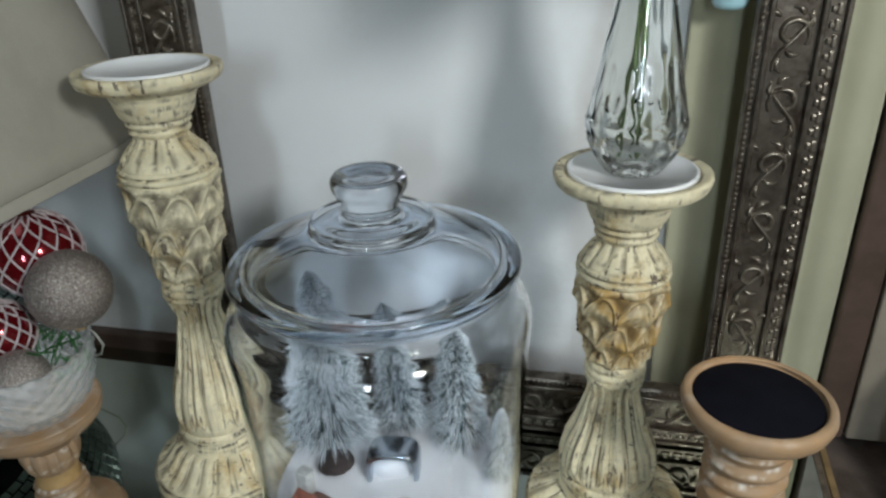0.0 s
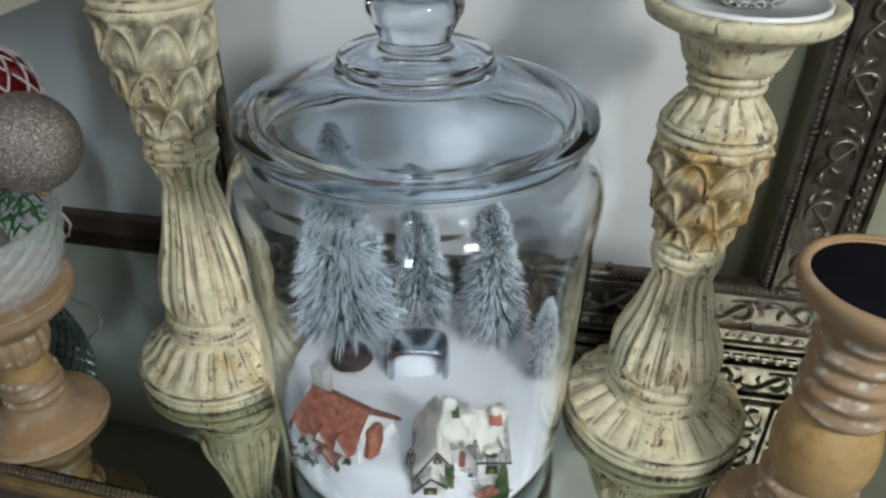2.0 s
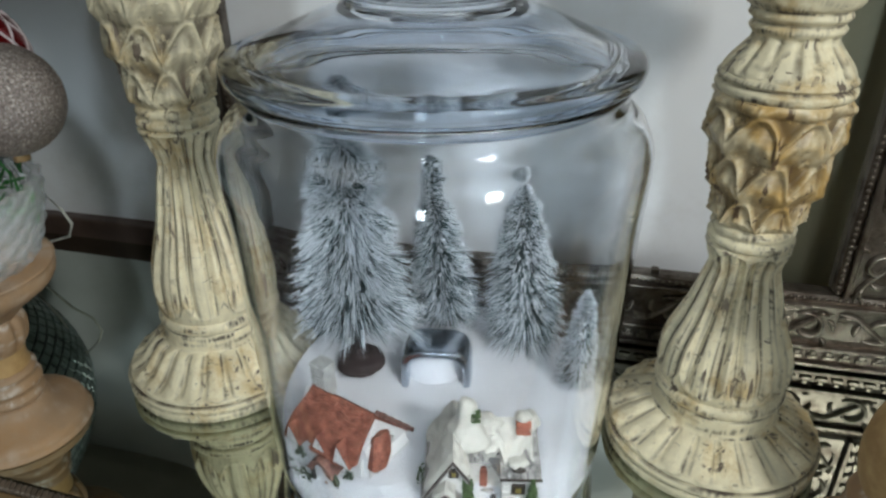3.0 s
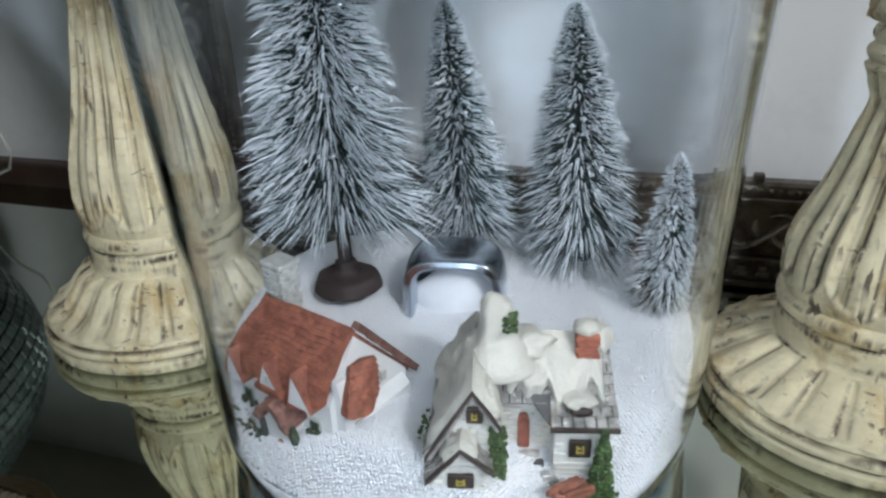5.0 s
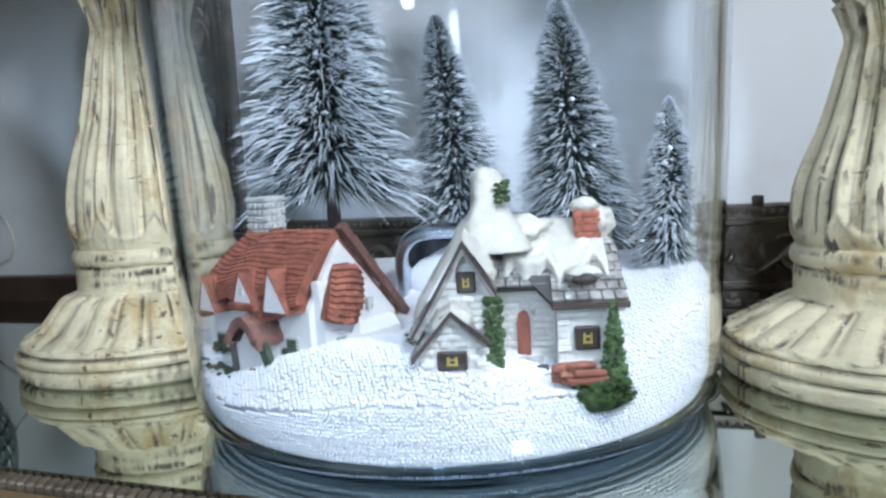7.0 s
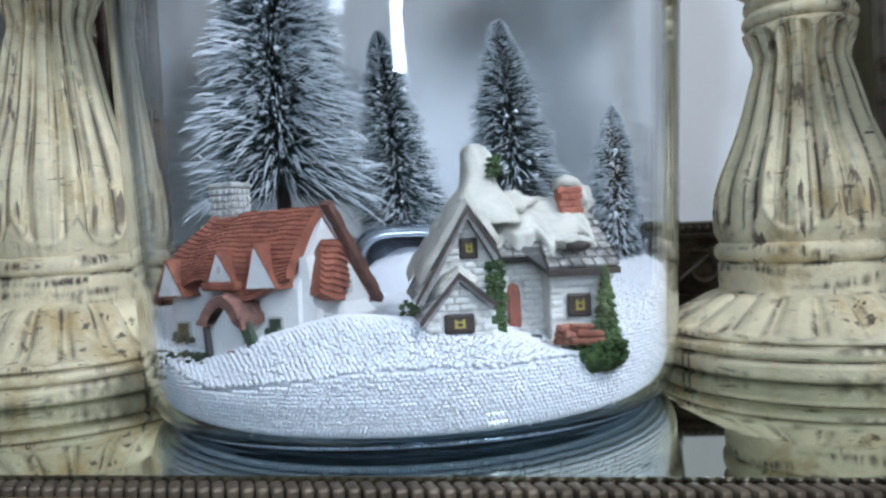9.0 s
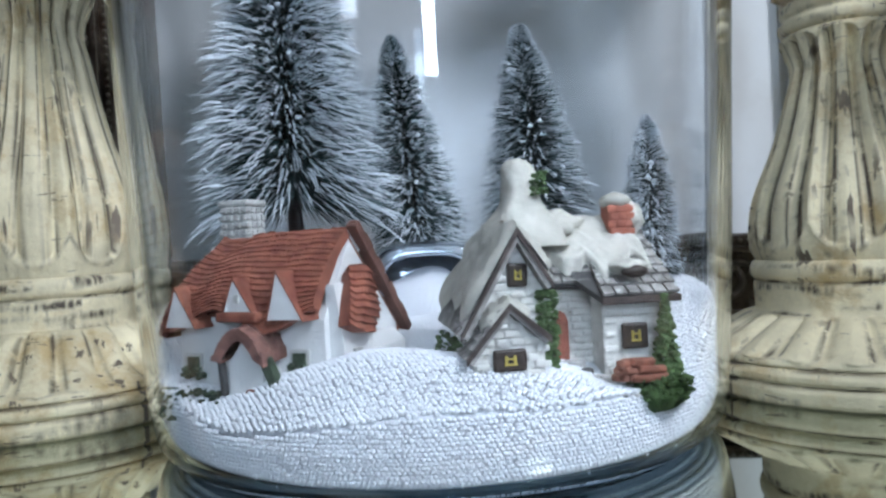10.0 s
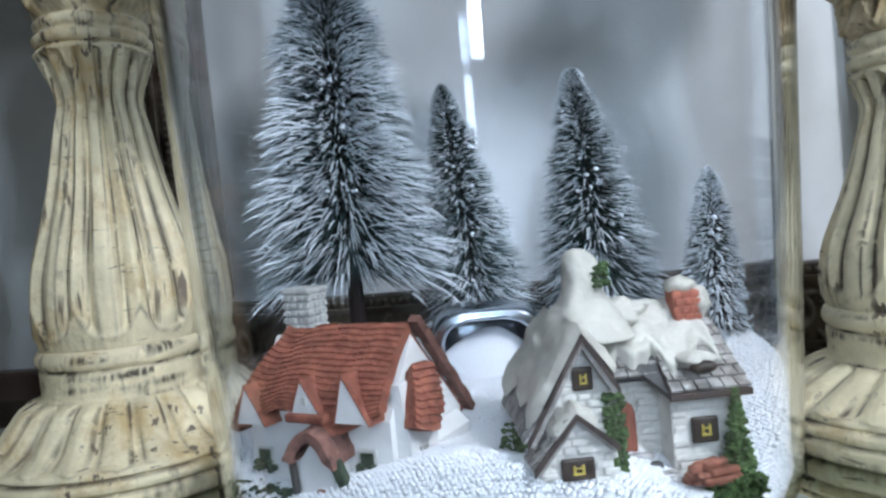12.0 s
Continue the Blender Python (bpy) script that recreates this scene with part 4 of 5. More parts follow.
near, far = [], []
rng = random.Random(11)
STEP = 0.00104
for i in range(-80, 81):
    for j in range(-108, 109):
        x = (i + 0.5 * (j % 2)) * STEP + rng.uniform(-0.16, 0.16) * STEP
        y = j * STEP * 0.74 + rng.uniform(-0.16, 0.16) * STEP
        q = math.hypot(x, y)
        if q > 0.0768:
            continue
        z = snow_height(x, y) + rng.uniform(-0.10, 0.12) * STEP
        if q > inner_radius(z) - 0.0008:
            continue
        (near if y < -0.030 else far).append((x, y, z))
for row in range(40):
    z = 0.0040 + row * 0.00090
    for j in range(266):
        a = 2 * math.pi * (0.46 + 0.58 * (j + 0.5 * (row % 2) + rng.uniform(-0.14, 0.14)) / 266)
        if z < snow_height(0.076 * math.cos(a), 0.076 * math.sin(a)) - 0.0003:
            rr = inner_radius(z) - rng.uniform(0.0006, 0.0009)
            near.append((rr * math.cos(a), rr * math.sin(a), z + rng.uniform(-0.0001, 0.0001)))
scatter("snow_beads", near, [rng.uniform(0.00054, 0.00060) for _ in near], 2, SNOW, "white pearl snow beads heaped before the houses", "snow beads")
scatter("snow_beads", far, [rng.uniform(0.00046, 0.00060) for _ in far], 1, SNOW, "white pearl snow beads spread round the trees", "snow beads")


# ---- bottle-brush trees ----
def brush_tree(x, y, z, height, radius, seed, count, label, base_r, lean=0.0, frost=0.5, clear=0.10):
    ob = thing("bottle_brush_tree", (x, y, z), 0, label, "tree", "bottle-brush trees")
    ob.matrix_world = pose(x, y, z) @ pose(0, 0, 0, 0, lean, 0) @ Matrix.Rotation(seed, 4, "Z")
    r = random.Random(seed)
    tube("trunk", [(0, 0, 0), (0, 0, height * 0.2), (0, 0, height)], [0.0030, 0.0022, 0.0008], TRUNK, ob, "dark trunk", 8)
    if base_r:
        lathe("stand", rounded([(0.0, -0.002), (base_r, -0.002), (base_r * 1.03, 0.001), (base_r * 0.9, 0.0035), (base_r * 0.4, 0.0045), (0.0035, 0.009)], 3), TRUNK, ob, "dark round stand", 28,
              relief=lambda a, zz, s: (0.0012 * noise.noise(Vector((math.cos(a) * 3, math.sin(a) * 3, zz * 200))), 0))
    green_v, green_f, white_v, white_f = [], [], [], []

    home = Vector((x, y, 0))
    turned = Matrix.Rotation(seed, 3, "Z")

    def spike(V, F, p, d, ln, w, sag):
        d = d.normalized()
        for _ in range(8):
            tip = home + turned @ (p + d * ln)
            if math.hypot(tip.x, tip.y) < 0.0768:
                break
            ln *= 0.86
        side = d.orthogonal().normalized()
        up = d.cross(side)
        n0 = len(V)
        for k, (t, ww) in enumerate(((0, 1.0), (0.5, 0.85))):
            c = p + d * (ln * t) + Vector((0, 0, -sag * t * t))
            for q in range(3):
                a = q * 2.0944
                V.append(tuple(c + (side * math.cos(a) + up * math.sin(a)) * (w * ww)))
        V.append(tuple(p + d * ln + Vector((0, 0, -sag))))
        for q in range(3):
            s = (q + 1) % 3
            F.append((n0 + q, n0 + s, n0 + 3 + s, n0 + 3 + q))
            F.append((n0 + 3 + q, n0 + 3 + s, n0 + 6))

    for k in range(count):
        t = clear + (1 - clear) * (k + r.random()) / count
        a = k * 2.39996 + r.uniform(-0.5, 0.5)
        prof = (1 - t) ** 0.66 * (0.88 + 0.12 * math.sin(t * 40 + a * 2)) + 0.06
        clump = 0.72 + 0.28 * noise.noise(Vector((math.cos(a) * 2, math.sin(a) * 2, t * 9 + seed)))
        ln = radius * prof * r.uniform(0.72, 1.08) * (0.75 + clump * 0.35)
        rise = -0.02 + 0.85 * t * t + r.uniform(-0.30, 0.34)
        d = Vector((math.cos(a), math.sin(a), rise))
        p = Vector((0, 0, height * t))
        sag = ln * r.uniform(0.12, 0.34)
        spike(green_v, green_f, p, d, ln, 0.00018, sag)
        if r.random() < frost + 0.25 * noise.noise(Vector((math.cos(a) * 1.5, math.sin(a) * 1.5, t * 6 + seed * 3))):
            dn = d.normalized()
            s0 = r.uniform(0.42, 0.80)
            q = p + dn * (ln * s0) + Vector((0, 0, -sag * s0 * s0 + 0.0003))
            spike(white_v, white_f, q, dn + Vector((0, 0, -0.22)), ln * (1.02 - s0), r.uniform(0.00015, 0.00040), sag * 0.4)
    raw("bristles", green_v, green_f, BRISTLE, ob, "dark green bristles")
    raw("frosted_tips", white_v, white_f, FROST, ob, "white frosted bristle tips")
    bm = bmesh.new()
    for k in range(int(count / 60)):
        t = r.uniform(clear + 0.02, 0.97)
        a = r.uniform(0, 6.283)
        q = radius * (1 - t) ** 0.72 * r.uniform(0.15, 0.85)
        g = r.uniform(0.0004, 0.0011)
        lump(bm, (q * math.cos(a), q * math.sin(a), height * t + q * 0.15), (g * r.uniform(0.7, 1.6), g, g * 0.8), k, 0.9, 1)
    part("snow_flecks", bm, FROST, ob, "small clots of frost", True)
    return ob


brush_tree(-0.043, 0.010, 0.0365, 0.140, 0.0395, 1, 17000, "tallest frosted green bottle-brush tree on a dark stand", 0.0115, -1.0, 0.44, 0.22)
brush_tree(-0.0075, 0.055, 0.0345, 0.094, 0.0255, 2, 11000, "slim dark green bottle-brush tree leaning a little in the snow", 0.0, -5.5, 0.33, 0.10)
brush_tree(0.0375, 0.051, 0.0345, 0.093, 0.0290, 3, 11000, "dark green bottle-brush tree dusted with frost", 0.0, -4.0, 0.34, 0.10)
brush_tree(0.0680, 0.019, 0.0345, 0.053, 0.0160, 4, 5200, "small heavily frosted bottle-brush tree near the glass", 0.0, 0.0, 0.58, 0.05)

# ---- chrome ring in the snow ----
ring = thing("chrome_ring", (-0.004, 0.016, 0.0340), 8, "wide blue-black chrome ring standing on edge, packed with snow", "ring")
ring_ob = lathe("band", rounded([(0.0150, -0.0100), (0.0172, -0.0108), (0.0190, -0.0090), (0.0198, 0.0), (0.0190, 0.0090), (0.0172, 0.0108), (0.0150, 0.0100), (0.0146, 0.0), (0.0150, -0.0100)], 5), CHROME, ring, seg=96)
for v in ring_ob.data.vertices:
    q = math.hypot(v.co.x, v.co.y)
    k = 0.92 * (abs(v.co.x / q) ** 3.6 + abs(v.co.y / q) ** 3.6) ** (-1 / 3.6)
    v.co.x *= k
    v.co.y *= k
ring_ob.rotation_euler.x = radians(90)
bm = lump(bmesh.new(), (0.0, 0.0, -0.0040), (0.0152, 0.0078, 0.0145), 2, 0.12, 3)
part("snow_packing", bm, SNOW_BED, ring, "white snow packed inside the ring", True)


# ---- miniature houses ----
def stones(name, parent, x0, x1, z0, z1, y, inside, seed):
    """Courses of uneven whitewashed stones proud of a wall; inside(x, z) keeps them off gables and openings."""
    r = random.Random(seed)
    meshes = []
    for k in range(6):
        bm = boxed((0, 0, 0), (0.0023 + 0.00025 * k, 0.0007, 0.00125), None, 0.0003)
        for v in bm.verts:
            v.co += Vector((r.uniform(-1, 1), r.uniform(-0.3, 0.3), r.uniform(-1, 1))) * 0.00012
        me = bpy.data.meshes.new("stone")
        bm.to_mesh(me)
        bm.free()
        me.materials.append(STONE_WHITE)
        meshes.append(me)
    z, row = z0 + 0.0008, 0
    while z < z1:
        x = x0 + (0.0012 if row % 2 else 0.0002)
        while x < x1 - 0.001:
            me = meshes[r.randrange(6)]
            if inside(x + 0.0013, z):
                s = new("stone", me)
                s.parent = parent
                s.location = (x + 0.0013, y, z)
            x += 0.0030
        z += 0.00155
        row += 1


def shingles(name, parent, p, q, r_, s_, rows, cols, mat, thick=0.0006, seed=0):
    """Overlapping shingles on a slope with lower corners p, q and upper corners r_ (above q), s_ (above p)."""
    P, Q, R_, S_ = (Vector(v) for v in (p, q, r_, s_))
    n = (Q - P).cross(S_ - P).normalized()
    rg = random.Random(seed)
    bm = bmesh.new()
    for i in range(rows):
        a0, a1 = i / rows, min(1.0, (i + 1.35) / rows)
        for j in range(cols + 1):
            b0, b1 = max(0.0, (j - 0.5 * (i % 2)) / cols), min(1.0, (j + 0.92 - 0.5 * (i % 2)) / cols)
            if b1 - b0 < 0.1 / cols:
                continue
            b1 -= 0.06 / cols
            lo = lambda b, a: P.lerp(Q, b).lerp(S_.lerp(R_, b), a)
            up = n * (thick * rg.uniform(1.3, 2.0))
            v = [lo(b0, a0) + up, lo(b1, a0) + up, lo(b1, a1) + n * thick * 0.3, lo(b0, a1) + n * thick * 0.3]
            plank(bm, *v, thick)
    return part(name, bm, mat, parent)


def window(parent, x, y, z, w, h):
    fr = part("window", boxed((x, y, z), (w, 0.0012, h), None, 0.0005), WINDARK, parent, "dark framed window")
    bm = bmesh.new()
    for dx, dz, sx, sz in ((-0.13, 0.02, 0.09, 0.40), (0.13, 0.05, 0.09, 0.36), (0, -0.17, 0.38, 0.09), (0, 0.08, 0.32, 0.07)):
        box(bm, (x + dx * w, y - 0.0007, z + dz * h), (sx * w, 0.0005, sz * h), None, 0.0001)
    part("muntin", bm, WINGOLD, fr, "yellow painted muntins")


cottage = thing("miniature_cottage", (0.028, -0.048, 0.0135), 12, "miniature whitewashed stone cottage with snow on its slate roof", "miniature house")
# gable wing
bm = prism(bmesh.new(), [(-0.0178, 0), (-0.0038, 0), (-0.0038, 0.0275), (-0.0095, 0.0372), (-0.0178, 0.0235)], -0.0115, 0.0200)
wing = part("gable_wall", bm, STONE_WHITE, cottage)
# cross wing with recessed door and right bay
bm = bmesh.new()
prism(bm, [(-0.0038, 0), (0.0120, 0), (0.0120, 0.0270), (-0.0038, 0.0270)], 0.0015, 0.0200)
part("door_wall", bm, STONE_WHITE, cottage)
part("bay_wall", boxed((0.0178, 0.0073, 0.0125), (0.0142, 0.0254, 0.0250), None, 0.0004), STONE_WHITE, cottage)
# front gable
bm = prism(bmesh.new(), [(-0.0197, 0), (-0.0055, 0), (-0.0055, 0.0170), (-0.0125, 0.0232), (-0.0197, 0.0158)], -0.0165, -0.0112)
part("front_gable_wall", bm, STONE_WHITE, cottage)
# roofs
roof = part("gable_roof", plank(plank(bmesh.new(), (-0.0215, -0.0150, 0.0190), (-0.0215, 0.0215, 0.0190), (-0.0095, 0.0215, 0.0400), (-0.0095, -0.0150, 0.0400), -0.0014),
                                (-0.0026, -0.0150, 0.0283), (-0.0026, 0.0215, 0.0283), (-0.0095, 0.0215, 0.0400), (-0.0095, -0.0150, 0.0400), 0.0014), SHINGLE, cottage)
for sx, ex, ez in ((-1, -0.0217, 0.0187), (1, -0.0026, 0.0281)):
    part("bargeboard", prism(bmesh.new(), [(ex, ez - 0.0006), (ex, ez + 0.0008), (-0.0095, 0.0404), (-0.0095, 0.0386)], -0.0155, -0.0147), BARGE, roof, "dark bargeboard")
shingles("shingles", roof, (-0.0216, -0.0060, 0.0192), (-0.0216, -0.0150, 0.0192), (-0.0175, -0.0150, 0.0262), (-0.0175, -0.0060, 0.0262), 4, 4, SHINGLE, 0.0006, 3)
cross = part("cross_roof", plank(plank(bmesh.new(), (0.0096, -0.0085, 0.0245), (0.0262, -0.0085, 0.0245), (0.0252, 0.0085, 0.0400), (-0.0060, 0.0085, 0.0400), 0.0014),
                                 (0.0262, 0.0230, 0.0245), (-0.0060, 0.0230, 0.0245), (-0.0060, 0.0085, 0.0400), (0.0252, 0.0085, 0.0400), 0.0014), SLATE, cottage)
shingles("shingles", cross, (0.0098, -0.0090, 0.0248), (0.0264, -0.0090, 0.0248), (0.0254, 0.0070, 0.0393), (0.0098, 0.0070, 0.0393), 8, 6, SHINGLE, 0.0006, 4)
plank(bm := bmesh.new(), (-0.0035, -0.0030, 0.0272), (0.0125, -0.0030, 0.0272), (0.0125, 0.0080, 0.0398), (-0.0035, 0.0080, 0.0398), 0.0013)
door_roof = part("door_roof", bm, SLATE, cottage)
shingles("shingles", door_roof, (-0.0035, -0.0034, 0.0276), (0.0128, -0.0034, 0.0276), (0.0128, 0.0060, 0.0382), (-0.0035, 0.0060, 0.0382), 6, 5, SHINGLE, 0.0006, 5)
part("eave_board", boxed((0.0180, -0.0088, 0.0238), (0.0170, 0.0008, 0.0016), None, 0.0002), BARGE, cross)
part("eave_board", boxed((0.0100, -0.0060, 0.0258), (0.0008, 0.0060, 0.0020), Matrix.Rotation(0.6, 4, "X"), 0.0002), BARGE, cross)
fgr = part("front_gable_roof", plank(plank(bmesh.new(), (-0.0212, -0.0185, 0.0146), (-0.0212, -0.0100, 0.0146), (-0.0125, -0.0100, 0.0253), (-0.0125, -0.0185, 0.0253), -0.0012),
                                     (-0.0048, -0.0185, 0.0180), (-0.0048, -0.0100, 0.0180), (-0.0125, -0.0100, 0.0253), (-0.0125, -0.0185, 0.0253), 0.0012), SHINGLE, cottage)
for ex, ez in ((-0.0214, 0.0144), (-0.0046, 0.0178)):
    part("bargeboard", prism(bmesh.new(), [(ex, ez - 0.0005), (ex, ez + 0.0010), (-0.0125, 0.0256), (-0.0125, 0.0243)], -0.0191, -0.0182), BARGE, fgr, "dark bargeboard")
shingles("shingles", fgr, (-0.0212, -0.0100, 0.0149), (-0.0212, -0.0184, 0.0149), (-0.0130, -0.0184, 0.0252), (-0.0130, -0.0100, 0.0252), 6, 4, SHINGLE, 0.0005, 6)
# stone courses
stones("stone", wing, -0.0176, -0.0040, 0.012, 0.040, -0.0118, lambda x, z: z < 0.0358 - abs(x + 0.0095) * 1.62 and not (abs(x + 0.0090) < 0.0030 and abs(z - 0.0310) < 0.0034) and (z > 0.0238 - abs(x + 0.0125) * 0.9), 1)
stones("stone", wing, -0.0195, -0.0057, 0.003, 0.0250, -0.0168, lambda x, z: z < 0.0226 - abs(x + 0.0125) * 0.98 and not (abs(x + 0.0127) < 0.0046 and abs(z - 0.0145) < 0.0030), 2)
stones("stone", wing, 0.0108, 0.0246, 0.003, 0.0245, -0.0057, lambda x, z: not (abs(x - 0.0172) < 0.0042 and abs(z - 0.0155) < 0.0042), 3)
stones("stone", wing, -0.0036, 0.0106, 0.006, 0.0260, 0.0012, lambda x, z: abs(x - 0.0034) > 0.0024 or z > 0.0222, 4)
window(cottage, -0.0092, -0.0122, 0.0306, 0.0042, 0.0048)
window(cottage, -0.0127, -0.0172, 0.0143, 0.0066, 0.0044)
window(cottage, 0.0174, -0.0062, 0.0158, 0.0057, 0.0056)
bm = prism(bmesh.new(), [(0.0018, 0.0100), (0.0050, 0.0100), (0.0050, 0.0190), (0.0044, 0.0208), (0.0034, 0.0214), (0.0024, 0.0208), (0.0018, 0.0190)], 0.0002, 0.0018)
door = part("door", bm, DOORRED, cottage, "red brown arched door")
part("door_boards", box(box(boxed((0.0026, 0.0, 0.0148), (0.0007, 0.0006, 0.0085)), (0.0034, 0.0, 0.0152), (0.0007, 0.0006, 0.0092)), (0.0042, 0.0, 0.0148), (0.0007, 0.0006, 0.0085)), DOORRED, door)
bm = bmesh.new()
lump(bm, (0.0166, -0.0048, 0.0306), (0.0040, 0.0050, 0.0018), 3, 0.35, 3)
dorm = part("dormer", bm, GLAZE, cottage, "eyebrow dormer capped with snow", True)
part("dormer_window", lump(bmesh.new(), (0.0168, -0.0092, 0.0298), (0.0030, 0.0014, 0.0014), 5, 0.05), WINDARK, dorm, "dark oval window", True)
for k in range(3):
    part("step", boxed((0.0044 + 0.0006 * k, -0.0016 - 0.0020 * k, 0.0098 - 0.0015 * k), (0.0066 + 0.0008 * k, 0.0022, 0.0016), None, 0.0004), SLATE if k == 1 else COBBLE, cottage)
r = random.Random(9)
path_stone = part("path_bed", plank(bmesh.new(), (-0.0010, -0.0170, 0.0050), (0.0180, -0.0160, 0.0050), (0.0110, -0.0060, 0.0072), (0.0000, -0.0060, 0.0072), 0.0025), GREYSTONE, cottage)
cob = []
for k in range(4):
    bm = lump(bmesh.new(), (0, 0, 0), (0.0011 + 0.0001 * k, 0.0010, 0.0006), k, 0.3, 1)
    me = bpy.data.meshes.new("cobble")
    bm.to_mesh(me)
    bm.free()
    me.materials.append(COBBLE)
    cob.append(me)
for i in range(7):
    for j in range(6):
        c = new("cobble", cob[r.randrange(4)])
        c.parent = path_stone
        f = j / 5
        c.location = ((-0.0005 + 0.0026 * i) * (1 - f) + (0.0025 + 0.0013 * i) * f, -0.0165 + 0.0020 * j + r.uniform(-0.0003, 0.0003), 0.0054 + 0.0022 * f)
        c.rotation_euler.z = r.uniform(0, 6.28)
# snow on the roofs
bm = bmesh.new()
G = 26
for side, ex, ez in ((-1, -0.0214, 0.0212), (1, -0.0022, 0.0295)):
    rows_ = []
    for i in range(G + 1):
        u = i / G
        row = []
        for j in range(G + 1):
            v = j / G
            reach = 0.86 + 0.16 * noise.noise(Vector((v * 5, side * 3.0, 0))) + 0.10 * math.sin(v * 17)
            w = u * (reach if side < 0 else reach * 0.92)
            x = -0.0095 + (ex + 0.0095) * w
            z = 0.0403 + (ez - 0.0403) * w
            puff = (0.0016 + 0.0009 * noise.noise(Vector((u * 6, v * 7, side)))) * smooth(0, 0.10, 1 - u) * smooth(0, 0.06, v) * smooth(0, 0.06, 1 - v)
            row.append(bm.verts.new((x + side * puff * 0.8 * smooth(0, 0.25, u), -0.0156 + 0.0370 * v, z + puff * 0.8 + 0.0002)))
        rows_.append(row)
    for a_, b_ in zip(rows_, rows_[1:]):
        for j in range(G):
            bm.faces.new((a_[j], a_[j + 1], b_[j + 1], b_[j]))
part("roof_snow", bm, GLAZE, cottage, "thick glazed snow on the gable roof", True)
bm = bmesh.new()
rows_ = []
for i in range(G + 1):
    u = i / G
    row = []
    for j in range(G + 1):
        v = j / G
        x = -0.0010 + 0.0245 * v
        reach = 0.66 + 0.22 * noise.noise(Vector((v * 6, 2.0, 0))) + 0.24 * math.exp(-((v - 0.56) / 0.12) ** 2) - 0.12 * smooth(0.76, 0.84, v) + 0.05 * math.sin(v * 40) + 0.30 * smooth(0.84, 0.93, v)
        w = min(1.0, u * reach)
        puff = (0.0021 + 0.0007 * noise.noise(Vector((u * 5, v * 7, 5)))) * smooth(0, 0.12, 1 - u) * smooth(0, 0.05, v) * smooth(0, 0.05, 1 - v)
        row.append(bm.verts.new((x, 0.0095 - 0.0175 * w - puff * 0.8, 0.0408 - 0.0155 * w + puff * 0.9)))
    rows_.append(row)
for a_, b_ in zip(rows_, rows_[1:]):
    for j in range(G):
        bm.faces.new((a_[j], a_[j + 1], b_[j + 1], b_[j]))
part("roof_snow", bm, GLAZE, cottage, "glazed snow on the cross roof", True)
bm = bmesh.new()
for side, lx, lz in ((-1, -0.0188, 0.0177), (1, -0.0072, 0.0204)):
    rows_ = []
    for i in range(13):
        u = i / 12
        row = []
        for j in range(13):
            v = j / 12
            w = u * (0.74 + 0.30 * noise.noise(Vector((v * 3.5, side * 2.0, 1.0))))
            puff = (0.0017 + 0.0009 * noise.noise(Vector((u * 4, v * 5, side + 4)))) * smooth(0, 0.25, 1 - u) * smooth(0, 0.15, v)
            row.append(bm.verts.new((-0.0125 + (lx + 0.0125) * w + side * puff * 0.7 * smooth(0, 0.4, u), -0.0187 + 0.0085 * v, 0.0256 + (lz - 0.0256) * w + puff * 0.7)))
        rows_.append(row)
    for a_, b_ in zip(rows_, rows_[1:]):
        for j in range(12):
            bm.faces.new((a_[j], a_[j + 1], b_[j + 1], b_[j]))
part("roof_snow", bm, GLAZE, cottage, "snow patches on the front gable", True)
bm = boxed((0.0192, 0.0050, 0.0400), (0.0054, 0.0054, 0.0095), None, 0.0006)
chim = part("chimney", bm, BRICKRED, cottage, "red brick chimney capped with snow")
bm = bmesh.new()
for i in range(5):
    for j in range(3):
        box(bm, (0.0171 + 0.0019 * j + 0.0006 * (i % 2), 0.0022, 0.0368 + 0.0017 * i), (0.0019, 0.0006, 0.0014), None, 0.0002)
        box(bm, (0.0220, 0.0030 + 0.0020 * j, 0.0368 + 0.0017 * i), (0.0006, 0.0018, 0.0014), None, 0.0002)
part("chimney_bricks", bm, BRICKRED, chim)
part("chimney_snow", lump(bmesh.new(), (0.0190, 0.0050, 0.0455), (0.0036, 0.0036, 0.0021), 4, 0.2), GLAZE, chim, "snow cap", True)
bm = lump(bmesh.new(), (0.0226, 0.0078, 0.0405), (0.0034, 0.0054, 0.0046), 6, 0.4, 3)
part("roof_snow", bm, GLAZE, cottage, "snow drift beside the chimney", True)
lathe("snowy_stack", rounded([(0.0105, 0.0360), (0.0092, 0.0395), (0.0070, 0.0424), (0.0052, 0.0450), (0.0043, 0.0482), (0.0040, 0.0515), (0.0034, 0.0540), (0.0018, 0.0556), (0.0, 0.0560)], 5), GLAZE, cottage,
      "chimney stack buried in snow", 48, lambda a, z, s_: (0.0016 * (1 - 0.5 * s_) * noise.noise(Vector((math.cos(a) * 1.3, math.sin(a) * 1.3, z * 170))) + 0.0012 * (1 - s_) * math.cos(a - 0.3), 0.0), centre=(-0.0045, 0.0035))
part("snow_shoulder", lump(bmesh.new(), (0.0030, 0.0062, 0.0405), (0.0070, 0.0052, 0.0036), 2, 0.5, 3), GLAZE, cottage, "rounded snow beside the stack", True)


